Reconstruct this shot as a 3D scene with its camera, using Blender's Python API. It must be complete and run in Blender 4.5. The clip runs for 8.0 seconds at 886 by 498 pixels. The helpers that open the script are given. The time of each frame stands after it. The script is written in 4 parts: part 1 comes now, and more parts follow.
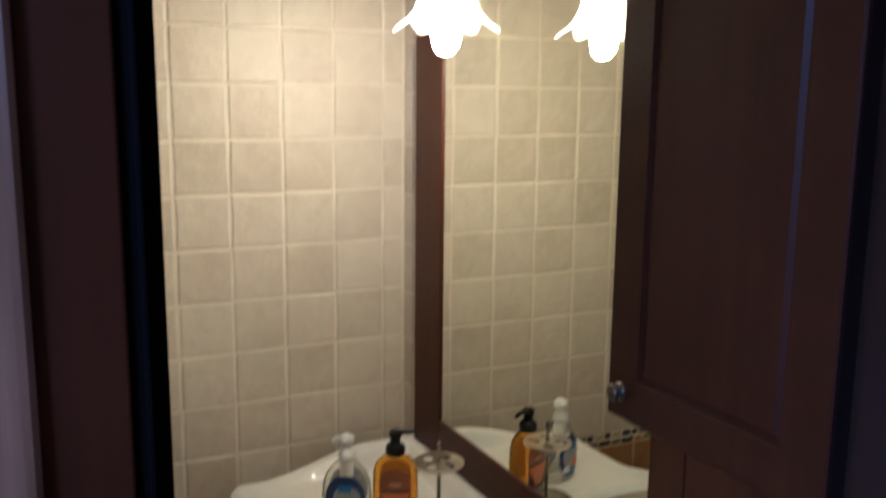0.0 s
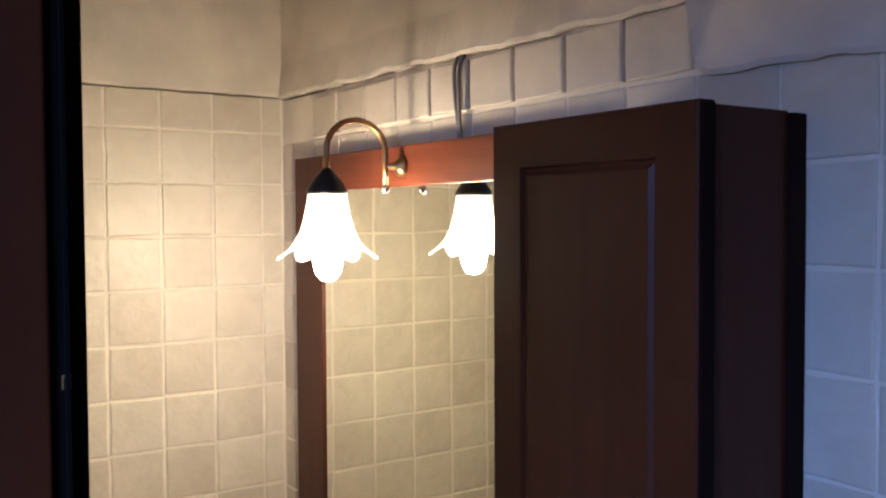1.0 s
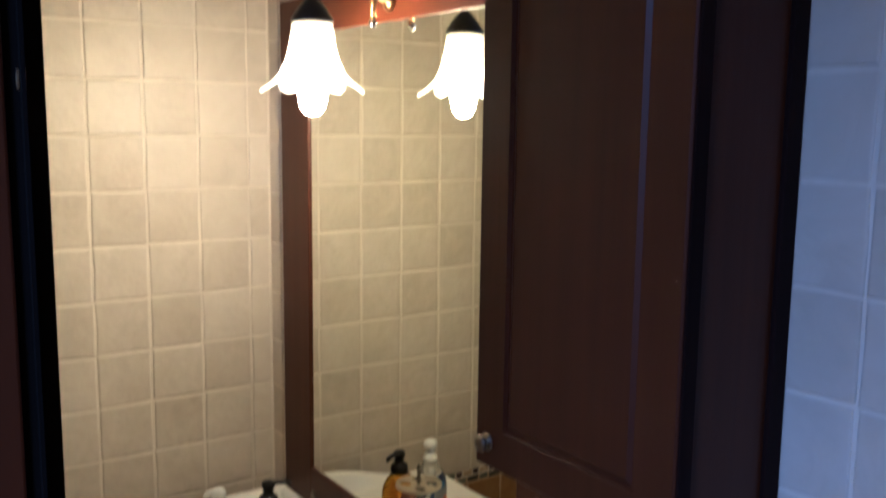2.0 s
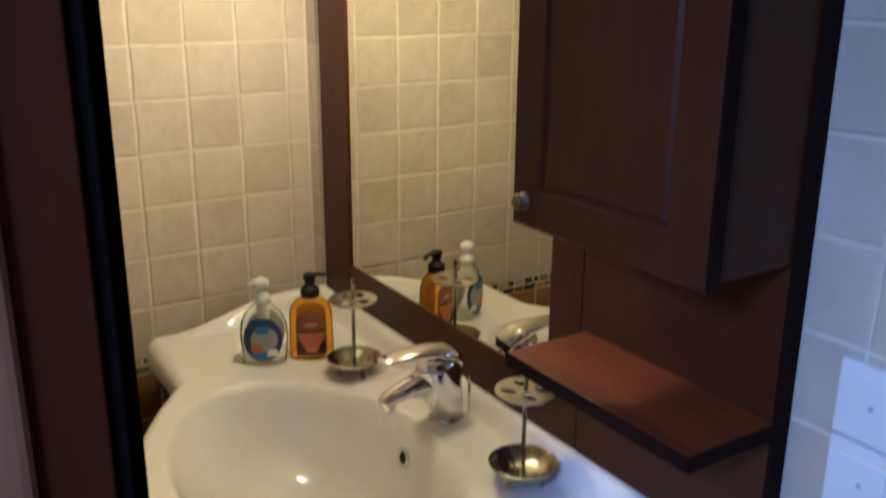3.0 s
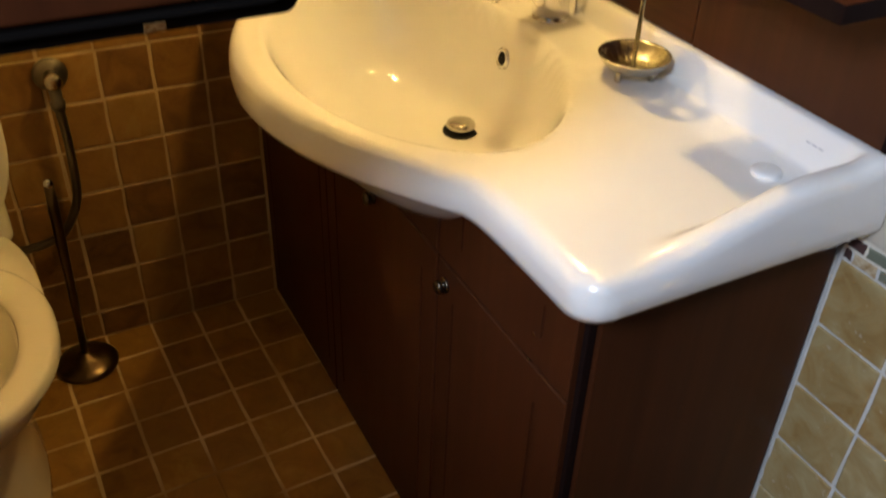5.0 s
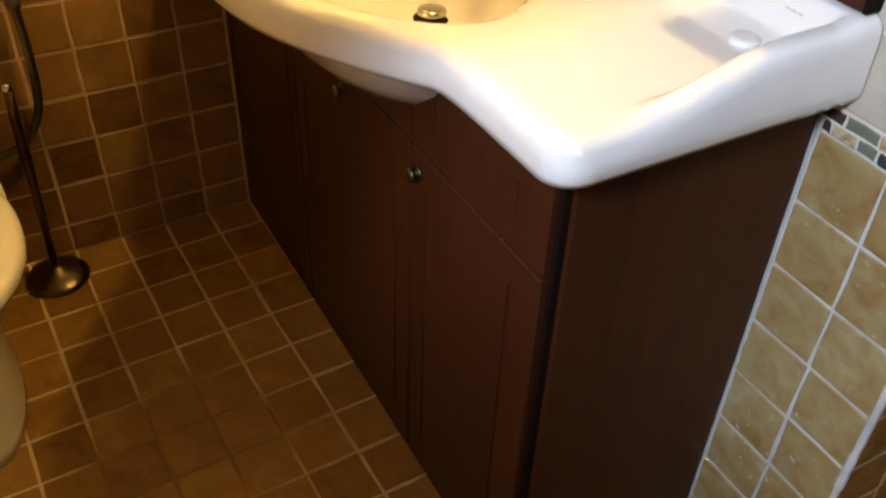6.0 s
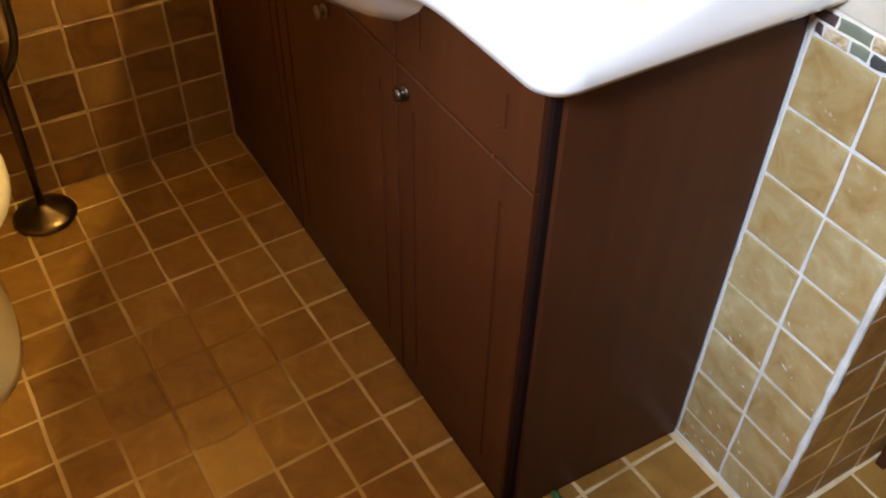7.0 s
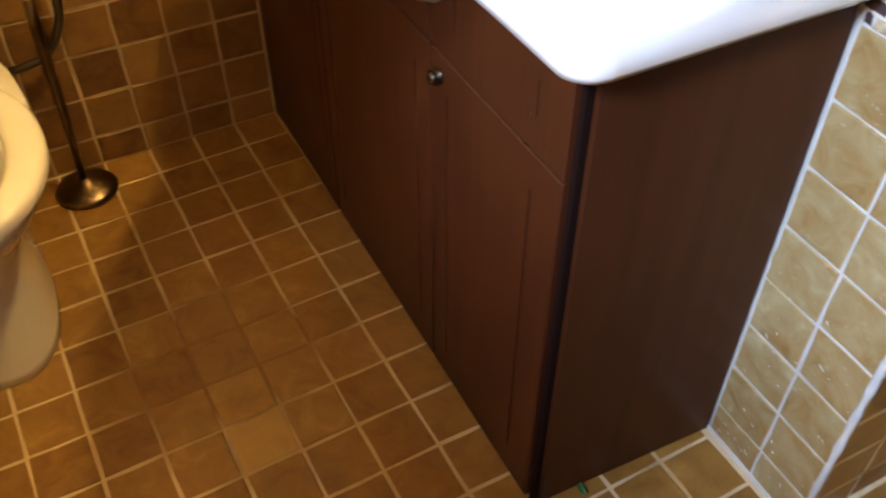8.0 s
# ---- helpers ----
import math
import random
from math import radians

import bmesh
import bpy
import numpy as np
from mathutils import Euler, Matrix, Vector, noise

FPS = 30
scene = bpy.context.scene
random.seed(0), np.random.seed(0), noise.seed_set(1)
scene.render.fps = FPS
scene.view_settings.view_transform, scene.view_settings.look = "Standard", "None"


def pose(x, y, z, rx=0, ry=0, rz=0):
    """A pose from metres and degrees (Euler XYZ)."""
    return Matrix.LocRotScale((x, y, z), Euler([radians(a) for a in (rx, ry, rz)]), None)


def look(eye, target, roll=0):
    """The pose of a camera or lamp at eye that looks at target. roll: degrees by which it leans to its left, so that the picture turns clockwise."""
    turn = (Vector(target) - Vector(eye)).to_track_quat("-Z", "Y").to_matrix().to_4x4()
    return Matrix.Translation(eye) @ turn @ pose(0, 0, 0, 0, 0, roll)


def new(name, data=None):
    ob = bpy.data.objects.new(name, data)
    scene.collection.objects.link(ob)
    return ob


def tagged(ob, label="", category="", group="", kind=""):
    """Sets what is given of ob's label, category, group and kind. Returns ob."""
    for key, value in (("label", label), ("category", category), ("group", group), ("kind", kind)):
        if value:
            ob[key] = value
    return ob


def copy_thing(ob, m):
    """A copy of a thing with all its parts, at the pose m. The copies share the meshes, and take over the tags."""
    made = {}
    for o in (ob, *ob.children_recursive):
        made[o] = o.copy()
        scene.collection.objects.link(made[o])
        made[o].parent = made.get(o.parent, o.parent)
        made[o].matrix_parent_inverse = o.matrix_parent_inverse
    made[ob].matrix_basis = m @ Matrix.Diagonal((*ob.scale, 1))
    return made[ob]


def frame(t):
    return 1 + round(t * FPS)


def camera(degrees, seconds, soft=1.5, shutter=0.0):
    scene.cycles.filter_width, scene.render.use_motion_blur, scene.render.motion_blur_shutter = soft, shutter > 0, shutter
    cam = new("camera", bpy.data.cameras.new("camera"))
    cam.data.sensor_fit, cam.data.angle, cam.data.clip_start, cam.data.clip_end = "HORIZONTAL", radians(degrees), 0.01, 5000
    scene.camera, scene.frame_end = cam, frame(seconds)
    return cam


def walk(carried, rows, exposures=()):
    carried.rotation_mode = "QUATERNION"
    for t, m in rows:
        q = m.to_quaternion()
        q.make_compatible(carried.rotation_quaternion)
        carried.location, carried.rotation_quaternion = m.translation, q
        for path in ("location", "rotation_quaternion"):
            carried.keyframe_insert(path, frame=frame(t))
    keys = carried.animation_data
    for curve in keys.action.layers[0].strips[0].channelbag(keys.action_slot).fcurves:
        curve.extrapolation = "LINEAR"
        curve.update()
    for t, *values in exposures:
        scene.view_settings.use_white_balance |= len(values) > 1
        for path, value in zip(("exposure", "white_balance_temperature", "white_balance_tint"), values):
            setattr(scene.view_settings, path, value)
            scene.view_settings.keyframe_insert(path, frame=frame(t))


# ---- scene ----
cam = camera(52.2, 8.0, soft=1.9, shutter=0.5)
PATH = [
    (0, (1.668, -0.72, 1.609), (-0.103, 0.14, 1.26), 0.6),
    (0.5, (1.687, -0.775, 1.692), (-0.015, 0.263, 1.529), 0.0),
    (1, (1.711, -0.76, 1.75), (0.053, 0.357, 1.679), -0.3),
    (1.2, (1.71, -0.76, 1.752), (0.063, 0.373, 1.685), -0.2),
    (2.3, (1.695, -0.743, 1.612), (0.068, 0.355, 1.228), 0.7),
    (2.5, (1.703, -0.746, 1.595), (0.074, 0.33, 1.161), 0.5),
    (3, (1.717, -0.759, 1.543), (0.101, 0.265, 0.957), 0.4),
    (3.5, (1.716, -0.769, 1.497), (0.143, 0.211, 0.745), 1.0),
    (3.8, (1.708, -0.77, 1.47), (0.164, 0.165, 0.607), 0.9),
    (4, (1.705, -0.774, 1.451), (0.183, 0.129, 0.521), 0.9),
    (4.5, (1.701, -0.787, 1.417), (0.226, 0.038, 0.348), 1.1),
    (5, (1.704, -0.814, 1.377), (0.278, -0.038, 0.209), 2.1),
    (6.3, (1.73, -0.814, 1.305), (0.432, -0.046, -0.008), 1.8),
    (6.5, (1.731, -0.814, 1.304), (0.452, -0.057, -0.035), 1.4),
    (7, (1.732, -0.819, 1.291), (0.5, -0.067, -0.093), 1.1),
    (7.5, (1.737, -0.816, 1.291), (0.526, -0.06, -0.11), 0.9),
    (8, (1.73, -0.793, 1.285), (0.473, -0.143, -0.128), -0.0),
]
EXPOSURES = [
    (0.0, 1.05, 4200, 14),
    (0.5, 1.1, 4300, 16),
    (1.0, 1.25, 4400, 17),
    (2.5, 1.08, 4400, 13),
    (3.0, 1.3, 4700, 11),
    (3.5, 1.82, 5350, 12),
    (4.0, 1.88, 6100, 7),
    (4.5, 1.95, 7400, 5),
    (5.2, 2.02, 7700, 2),
    (6.5, 2.9, 7900, 3),
    (7.5, 3.6, 7250, 3),
    (8.0, 3.4, 7000, 4),
]
walk(cam, [(t, look(eye, target, roll)) for t, eye, target, roll in PATH], EXPOSURES)

# ---- light ----
BULB_POWER, WINDOW_POWER = 185.0, 19.5
LAMP_COLOUR = (1.0, 0.67, 0.28)
world = bpy.data.worlds.new("world")
scene.world = world
world.use_nodes = True
sky = world.node_tree.nodes.new("ShaderNodeTexSky")
sky.sky_type, sky.sun_disc = "NISHITA", False
sky.sun_elevation, sky.sun_rotation = radians(35), radians(60)
world.node_tree.links.new(sky.outputs["Color"], world.node_tree.nodes["Background"].inputs["Color"])
world.node_tree.nodes["Background"].inputs["Strength"].default_value = 0.05
win = bpy.data.lights.new("window_daylight", "AREA")
win.shape, win.size, win.size_y = "RECTANGLE", 0.45, 0.45
win.energy, win.color = WINDOW_POWER, (0.50, 0.64, 1.0)
new("window_daylight", win).matrix_world = look((2.15, -2.20, 2.35), (1.15, 0.0, 0.80))


# ---- materials ----
def nodes_of(name):
    m = bpy.data.materials.new(name)
    m.use_nodes = True
    return m, m.node_tree, m.node_tree.nodes["Principled BSDF"]


def plain(name, colour, rough=0.5, metal=0.0, coat=0.0, bump=0.0, bump_scale=60.0, vary=0.12, transmission=0.0, ior=1.45, specular=0.5):
    """A surface with slight cloudy variation and fine relief."""
    m, tree, bsdf = nodes_of(name)
    add, link = tree.nodes.new, tree.links.new
    co = add("ShaderNodeTexCoord")
    n = add("ShaderNodeTexNoise")
    n.inputs["Scale"].default_value, n.inputs["Detail"].default_value = 9.0, 6.0
    link(co.outputs["Object"], n.inputs["Vector"])
    r = add("ShaderNodeValToRGB")
    r.color_ramp.elements[0].color = (*[c * (1 - vary) for c in colour], 1)
    r.color_ramp.elements[1].color = (*[min(1, c * (1 + vary)) for c in colour], 1)
    r.color_ramp.elements[0].position, r.color_ramp.elements[1].position = 0.3, 0.7
    link(n.outputs["Fac"], r.inputs["Fac"])
    link(r.outputs["Color"], bsdf.inputs["Base Color"])
    bsdf.inputs["Roughness"].default_value = rough
    bsdf.inputs["Metallic"].default_value = metal
    bsdf.inputs["Coat Weight"].default_value = coat
    bsdf.inputs["Coat Roughness"].default_value = 0.06
    bsdf.inputs["Transmission Weight"].default_value = transmission
    bsdf.inputs["IOR"].default_value = ior
    bsdf.inputs["Specular IOR Level"].default_value = specular
    if bump:
        f = add("ShaderNodeTexNoise")
        f.inputs["Scale"].default_value, f.inputs["Detail"].default_value = bump_scale, 5.0
        link(co.outputs["Object"], f.inputs["Vector"])
        b = add("ShaderNodeBump")
        b.inputs["Strength"].default_value, b.inputs["Distance"].default_value = bump, 0.004
        link(f.outputs["Fac"], b.inputs["Height"])
        link(b.outputs["Normal"], bsdf.inputs["Normal"])
    return m


def tile_material(name, ramp, rough, bump, mottle=0.5, speck=0.0):
    """Hand-made glazed tile: each tile its own shade from the ramp, with clouds, small stains and relief."""
    m, tree, bsdf = nodes_of(name)
    add, link = tree.nodes.new, tree.links.new
    co, info = add("ShaderNodeTexCoord"), add("ShaderNodeObjectInfo")
    shift = add("ShaderNodeVectorMath")
    shift.operation = "SCALE"
    link(info.outputs["Location"], shift.inputs[0])
    shift.inputs["Scale"].default_value = 7.3
    place = add("ShaderNodeVectorMath")
    link(co.outputs["Object"], place.inputs[0])
    link(shift.outputs[0], place.inputs[1])
    cloud = add("ShaderNodeTexNoise")
    cloud.inputs["Scale"].default_value, cloud.inputs["Detail"].default_value = 16.0, 8.0
    cloud.inputs["Roughness"].default_value, cloud.inputs["Distortion"].default_value = 0.62, 0.8
    link(place.outputs[0], cloud.inputs["Vector"])
    mix = add("ShaderNodeMix")
    mix.inputs[0].default_value = mottle
    link(info.outputs["Random"], mix.inputs[2])
    spread = add("ShaderNodeMapRange")
    spread.inputs[1].default_value, spread.inputs[2].default_value = 0.28, 0.72
    link(cloud.outputs["Fac"], spread.inputs[0])
    link(spread.outputs[0], mix.inputs[3])
    r = add("ShaderNodeValToRGB")
    while len(r.color_ramp.elements) < len(ramp):
        r.color_ramp.elements.new(0.5)
    for n, c in enumerate(ramp):
        r.color_ramp.elements[n].position = n / (len(ramp) - 1)
        r.color_ramp.elements[n].color = (*c, 1)
    link(mix.outputs[0], r.inputs["Fac"])
    colour = r.outputs["Color"]
    if speck:
        sp = add("ShaderNodeTexNoise")
        sp.inputs["Scale"].default_value, sp.inputs["Detail"].default_value = 90.0, 3.0
        link(place.outputs[0], sp.inputs["Vector"])
        cut = add("ShaderNodeMapRange")
        cut.inputs[1].default_value, cut.inputs[2].default_value = 0.66, 0.74
        cut.inputs[4].default_value = speck
        link(sp.outputs["Fac"], cut.inputs[0])
        pale = add("ShaderNodeMix")
        pale.data_type = "RGBA"
        link(cut.outputs[0], pale.inputs[0])
        link(colour, pale.inputs[6])
        pale.inputs[7].default_value = (0.62, 0.56, 0.46, 1)
        colour = pale.outputs[2]
    link(colour, bsdf.inputs["Base Color"])
    gloss = add("ShaderNodeMapRange")
    gloss.inputs[3].default_value, gloss.inputs[4].default_value = rough - 0.1, rough + 0.15
    link(cloud.outputs["Fac"], gloss.inputs[0])
    link(gloss.outputs[0], bsdf.inputs["Roughness"])
    wave = add("ShaderNodeTexNoise")
    wave.inputs["Scale"].default_value, wave.inputs["Detail"].default_value = 28.0, 5.0
    link(place.outputs[0], wave.inputs["Vector"])
    b = add("ShaderNodeBump")
    b.inputs["Strength"].default_value, b.inputs["Distance"].default_value = bump, 0.004
    link(wave.outputs["Fac"], b.inputs["Height"])
    link(b.outputs["Normal"], bsdf.inputs["Normal"])
    return m


def wood(name, dark, light, stretch=(45, 45, 1.6), rough=0.32, coat=0.25, specular=0.2):
    """Stained wood with grain along the axis whose stretch is small."""
    m, tree, bsdf = nodes_of(name)
    add, link = tree.nodes.new, tree.links.new
    co, mp = add("ShaderNodeTexCoord"), add("ShaderNodeMapping")
    mp.inputs["Scale"].default_value = stretch
    link(co.outputs["Object"], mp.inputs["Vector"])
    n = add("ShaderNodeTexNoise")
    n.inputs["Scale"].default_value, n.inputs["Detail"].default_value, n.inputs["Roughness"].default_value = 1.0, 9.0, 0.65
    link(mp.outputs["Vector"], n.inputs["Vector"])
    big = add("ShaderNodeTexNoise")
    big.inputs["Scale"].default_value, big.inputs["Detail"].default_value = 5.0, 3.0
    link(co.outputs["Object"], big.inputs["Vector"])
    mix = add("ShaderNodeMix")
    mix.inputs[0].default_value = 0.3
    link(n.outputs["Fac"], mix.inputs[2])
    link(big.outputs["Fac"], mix.inputs[3])
    r = add("ShaderNodeValToRGB")
    r.color_ramp.elements[0].color, r.color_ramp.elements[1].color = (*dark, 1), (*light, 1)
    r.color_ramp.elements[0].position, r.color_ramp.elements[1].position = 0.32, 0.7
    link(mix.outputs[0], r.inputs["Fac"])
    link(r.outputs["Color"], bsdf.inputs["Base Color"])
    g = add("ShaderNodeMapRange")
    g.inputs[3].default_value, g.inputs[4].default_value = rough - 0.06, rough + 0.14
    link(big.outputs["Fac"], g.inputs[0])
    link(g.outputs[0], bsdf.inputs["Roughness"])
    bsdf.inputs["Specular IOR Level"].default_value = specular
    bsdf.inputs["Coat Weight"].default_value, bsdf.inputs["Coat Roughness"].default_value = coat, 0.2
    b = add("ShaderNodeBump")
    b.inputs["Strength"].default_value, b.inputs["Distance"].default_value = 0.12, 0.002
    link(n.outputs["Fac"], b.inputs["Height"])
    link(b.outputs["Normal"], bsdf.inputs["Normal"])
    return m


def glowing(name, colour, strength):
    m, tree, bsdf = nodes_of(name)
    bsdf.inputs["Base Color"].default_value = (0.85, 0.83, 0.8, 1)
    bsdf.inputs["Roughness"].default_value = 0.3
    bsdf.inputs["Emission Color"].default_value = (*colour, 1)
    bsdf.inputs["Emission Strength"].default_value = strength
    return m


CREAM_TILE = tile_material("cream_tile", [(0.47, 0.40, 0.31), (0.57, 0.50, 0.40), (0.65, 0.58, 0.48)], 0.40, 0.55)
BROWN_TILE = tile_material("brown_tile", [(0.10, 0.040, 0.011), (0.21, 0.098, 0.028), (0.31, 0.16, 0.045), (0.37, 0.23, 0.08)], 0.42, 0.4, 0.45)
FLOOR_TILE = tile_material("floor_tile", [(0.15, 0.057, 0.011), (0.255, 0.119, 0.024), (0.335, 0.168, 0.036), (0.45, 0.272, 0.072)], 0.42, 0.75, 0.58)
OLIVE_TILE = tile_material("olive_tile", [(0.24, 0.118, 0.030), (0.33, 0.208, 0.078), (0.39, 0.295, 0.140), (0.52, 0.43, 0.26)], 0.40, 0.55, 0.78, 0.35)
MOSAICS = [
    tile_material("mosaic_plum", [(0.045, 0.024, 0.022), (0.085, 0.046, 0.042)], 0.4, 0.4, 0.6),
    tile_material("mosaic_green", [(0.13, 0.135, 0.095), (0.21, 0.215, 0.15)], 0.4, 0.4, 0.6),
    tile_material("mosaic_veined", [(0.05, 0.02, 0.01), (0.36, 0.22, 0.10), (0.55, 0.44, 0.29), (0.60, 0.50, 0.36)], 0.45, 0.6, 0.92),
    tile_material("mosaic_dark", [(0.03, 0.03, 0.028), (0.075, 0.075, 0.066)], 0.4, 0.4, 0.6),
]
MOSAICS[2].node_tree.nodes["Noise Texture"].inputs["Scale"].default_value = 70.0
HONEY_FLOOR_TILE = tile_material("honey_floor_tile", [(0.27, 0.125, 0.027), (0.37, 0.20, 0.047), (0.50, 0.31, 0.085)], 0.45, 0.8, 0.75)
PALE_FLOOR_TILE = tile_material("pale_floor_tile", [(0.42, 0.235, 0.055), (0.56, 0.36, 0.105)], 0.45, 0.6, 0.6)
CHROME_PLUG = plain("plug_chrome", (0.50, 0.47, 0.41), 0.10, 1.0, vary=0.1)
CREAM_GROUT = plain("cream_grout", (0.68, 0.61, 0.50), 0.85, bump=0.4, bump_scale=150)
PALE_GROUT = plain("pale_grout", (0.54, 0.39, 0.22), 0.9, bump=0.5, bump_scale=150, vary=0.25)
FLOOR_GROUT = tile_material("floor_grout", [(0.36, 0.21, 0.085), (0.55, 0.38, 0.19), (0.68, 0.52, 0.31), (0.74, 0.61, 0.40)], 0.75, 0.3, 1.0)
FLOOR_GROUT.node_tree.nodes["Noise Texture"].inputs["Scale"].default_value = 4.0


def worn_patch(m, centre, near, far, colour):
    """A walked-on spot where the joints are filled with brown dirt."""
    add, link = m.node_tree.nodes.new, m.node_tree.links.new
    co, off, blot = add("ShaderNodeTexCoord"), add("ShaderNodeVectorMath"), add("ShaderNodeTexNoise")
    off.operation = "DISTANCE"
    off.inputs[1].default_value = centre
    link(co.outputs["Object"], off.inputs[0])
    blot.inputs["Scale"].default_value = 7.0
    link(co.outputs["Object"], blot.inputs["Vector"])
    ragged = add("ShaderNodeMath")
    ragged.operation = "MULTIPLY_ADD"
    ragged.inputs[1].default_value = 0.28
    link(blot.outputs["Fac"], ragged.inputs[0])
    link(off.outputs["Value"], ragged.inputs[2])
    share = add("ShaderNodeMapRange")
    share.inputs[1].default_value, share.inputs[2].default_value = near + 0.14, far + 0.14
    link(ragged.outputs[0], share.inputs[0])
    mix = add("ShaderNodeMix")
    mix.data_type = "RGBA"
    mix.inputs[6].default_value = (*colour, 1)
    base = m.node_tree.nodes["Principled BSDF"].inputs["Base Color"]
    link(base.links[0].from_socket, mix.inputs[7])
    link(share.outputs[0], mix.inputs[0])
    link(mix.outputs[2], base)


worn_patch(FLOOR_GROUT, (0.66, -0.67, 0.0), 0.13, 0.24, (0.26, 0.13, 0.035))
WHITE_GROUT = plain("white_grout", (0.54, 0.52, 0.48), 0.9, bump=0.5, bump_scale=150, vary=0.2)
PLASTER = plain("cream_plaster", (0.62, 0.55, 0.46), 0.9, bump=0.35, bump_scale=25)
CEILING_PAINT = plain("ceiling_paint", (0.7, 0.66, 0.6), 0.9, bump=0.2, bump_scale=40)
MAHOGANY = wood("mahogany", (0.040, 0.0108, 0.0037), (0.064, 0.0175, 0.0057), rough=0.42, coat=0.03)
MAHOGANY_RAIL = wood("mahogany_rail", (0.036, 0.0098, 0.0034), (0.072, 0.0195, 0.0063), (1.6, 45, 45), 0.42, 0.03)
# same cross-grain wood, with the lamp's warm light put into its colour
MAHOGANY_LAMPLIT = wood("mahogany_lamplit", (0.055, 0.0125, 0.004), (0.165, 0.042, 0.013), (1.6, 45, 45), 0.4, 0.06)
EDGE_BAND = wood("dark_edge_band", (0.009, 0.0042, 0.0035), (0.017, 0.0075, 0.006), (45, 45, 1.6), 0.6, 0.0, 0.05)
SASH_WOOD = wood("sash_wood", (0.038, 0.0092, 0.0026), (0.074, 0.0185, 0.0050), (30, 30, 2.0), 0.45, 0.03)
BEAD_WOOD = wood("bead_wood", (0.050, 0.016, 0.006), (0.27, 0.125, 0.062), (26, 26, 1.6), 0.30, 0.15)
RUBBER = plain("black_rubber", (0.0065, 0.0052, 0.0045), 0.8, bump=0.1, specular=0.03)
PORCELAIN = plain("white_porcelain", (0.84, 0.83, 0.80), 0.09, coat=0.6, vary=0.015)
TOILET_WHITE = plain("cream_porcelain", (0.80, 0.74, 0.62), 0.12, coat=0.5, vary=0.02)
CHROME = plain("chrome", (0.78, 0.78, 0.78), 0.07, 1.0, vary=0.04)
TARNISHED = plain("tarnished_chrome", (0.46, 0.42, 0.33), 0.17, 1.0, vary=0.4, bump=0.5, bump_scale=110)
DISC_STEEL = plain("worn_steel", (0.62, 0.58, 0.50), 0.3, 1.0, vary=0.2)
DULL_METAL = plain("dull_grey_metal", (0.17, 0.145, 0.11), 0.38, 1.0, vary=0.35, bump=0.3, bump_scale=220)
KNOB_METAL = plain("worn_knob_metal", (0.15, 0.125, 0.095), 0.3, 1.0, vary=0.3)
BRASS = plain("antique_brass", (0.34, 0.22, 0.09), 0.3, 1.0, vary=0.35)
BRONZE = plain("dark_bronze", (0.16, 0.11, 0.06), 0.3, 1.0, vary=0.4)
DARK_CAP = plain("dark_cap", (0.03, 0.025, 0.022), 0.4, 0.6)
BLACK_HOLE = plain("black_void", (0.008, 0.008, 0.008), 0.8)
WHITE_PLASTIC = plain("white_plastic", (0.82, 0.82, 0.80), 0.35, vary=0.03)
BLACK_PLASTIC = plain("black_plastic", (0.010, 0.009, 0.009), 0.35, specular=0.25)
BLUE_LABEL = plain("blue_label", (0.022, 0.045, 0.14), 0.35, vary=0.2)
ORANGE_LABEL = plain("orange_label", (0.62, 0.17, 0.025), 0.35)
TAN_LABEL = plain("tan_label", (0.50, 0.22, 0.10), 0.35)
WHITE_LABEL = plain("white_label", (0.8, 0.8, 0.8), 0.35)
BROWN_LABEL = plain("brown_label", (0.045, 0.016, 0.008), 0.35, vary=0.3)
RUST_LABEL = plain("rust_label", (0.26, 0.085, 0.025), 0.3, vary=0.25)
NAVY_GREY = plain("label_grey", (0.33, 0.35, 0.36), 0.35, vary=0.3)
SKY_LABEL = plain("sky_label", (0.04, 0.20, 0.52), 0.3, vary=0.2)
CABLE = plain("grey_cable", (0.18, 0.17, 0.16), 0.5)
MARK_GREY = plain("mark_grey", (0.5, 0.5, 0.52), 0.4)
SOCKET_GREY = plain("socket_grey", (0.30, 0.29, 0.27), 0.5)
GREEN = plain("green_scrap", (0.03, 0.12, 0.03), 0.5)
MIRROR, _tree, _bsdf = nodes_of("mirror_silver")
_bsdf.inputs["Base Color"].default_value = (0.86, 0.87, 0.77, 1)
_bsdf.inputs["Metallic"].default_value, _bsdf.inputs["Roughness"].default_value = 1.0, 0.0
FROSTED = plain("frosted_glass", (0.40, 0.36, 0.30), 0.45, transmission=0.5, vary=0.03, ior=1.3)
BULB_GLOW = glowing("bulb_glow", LAMP_COLOUR, BULB_POWER)


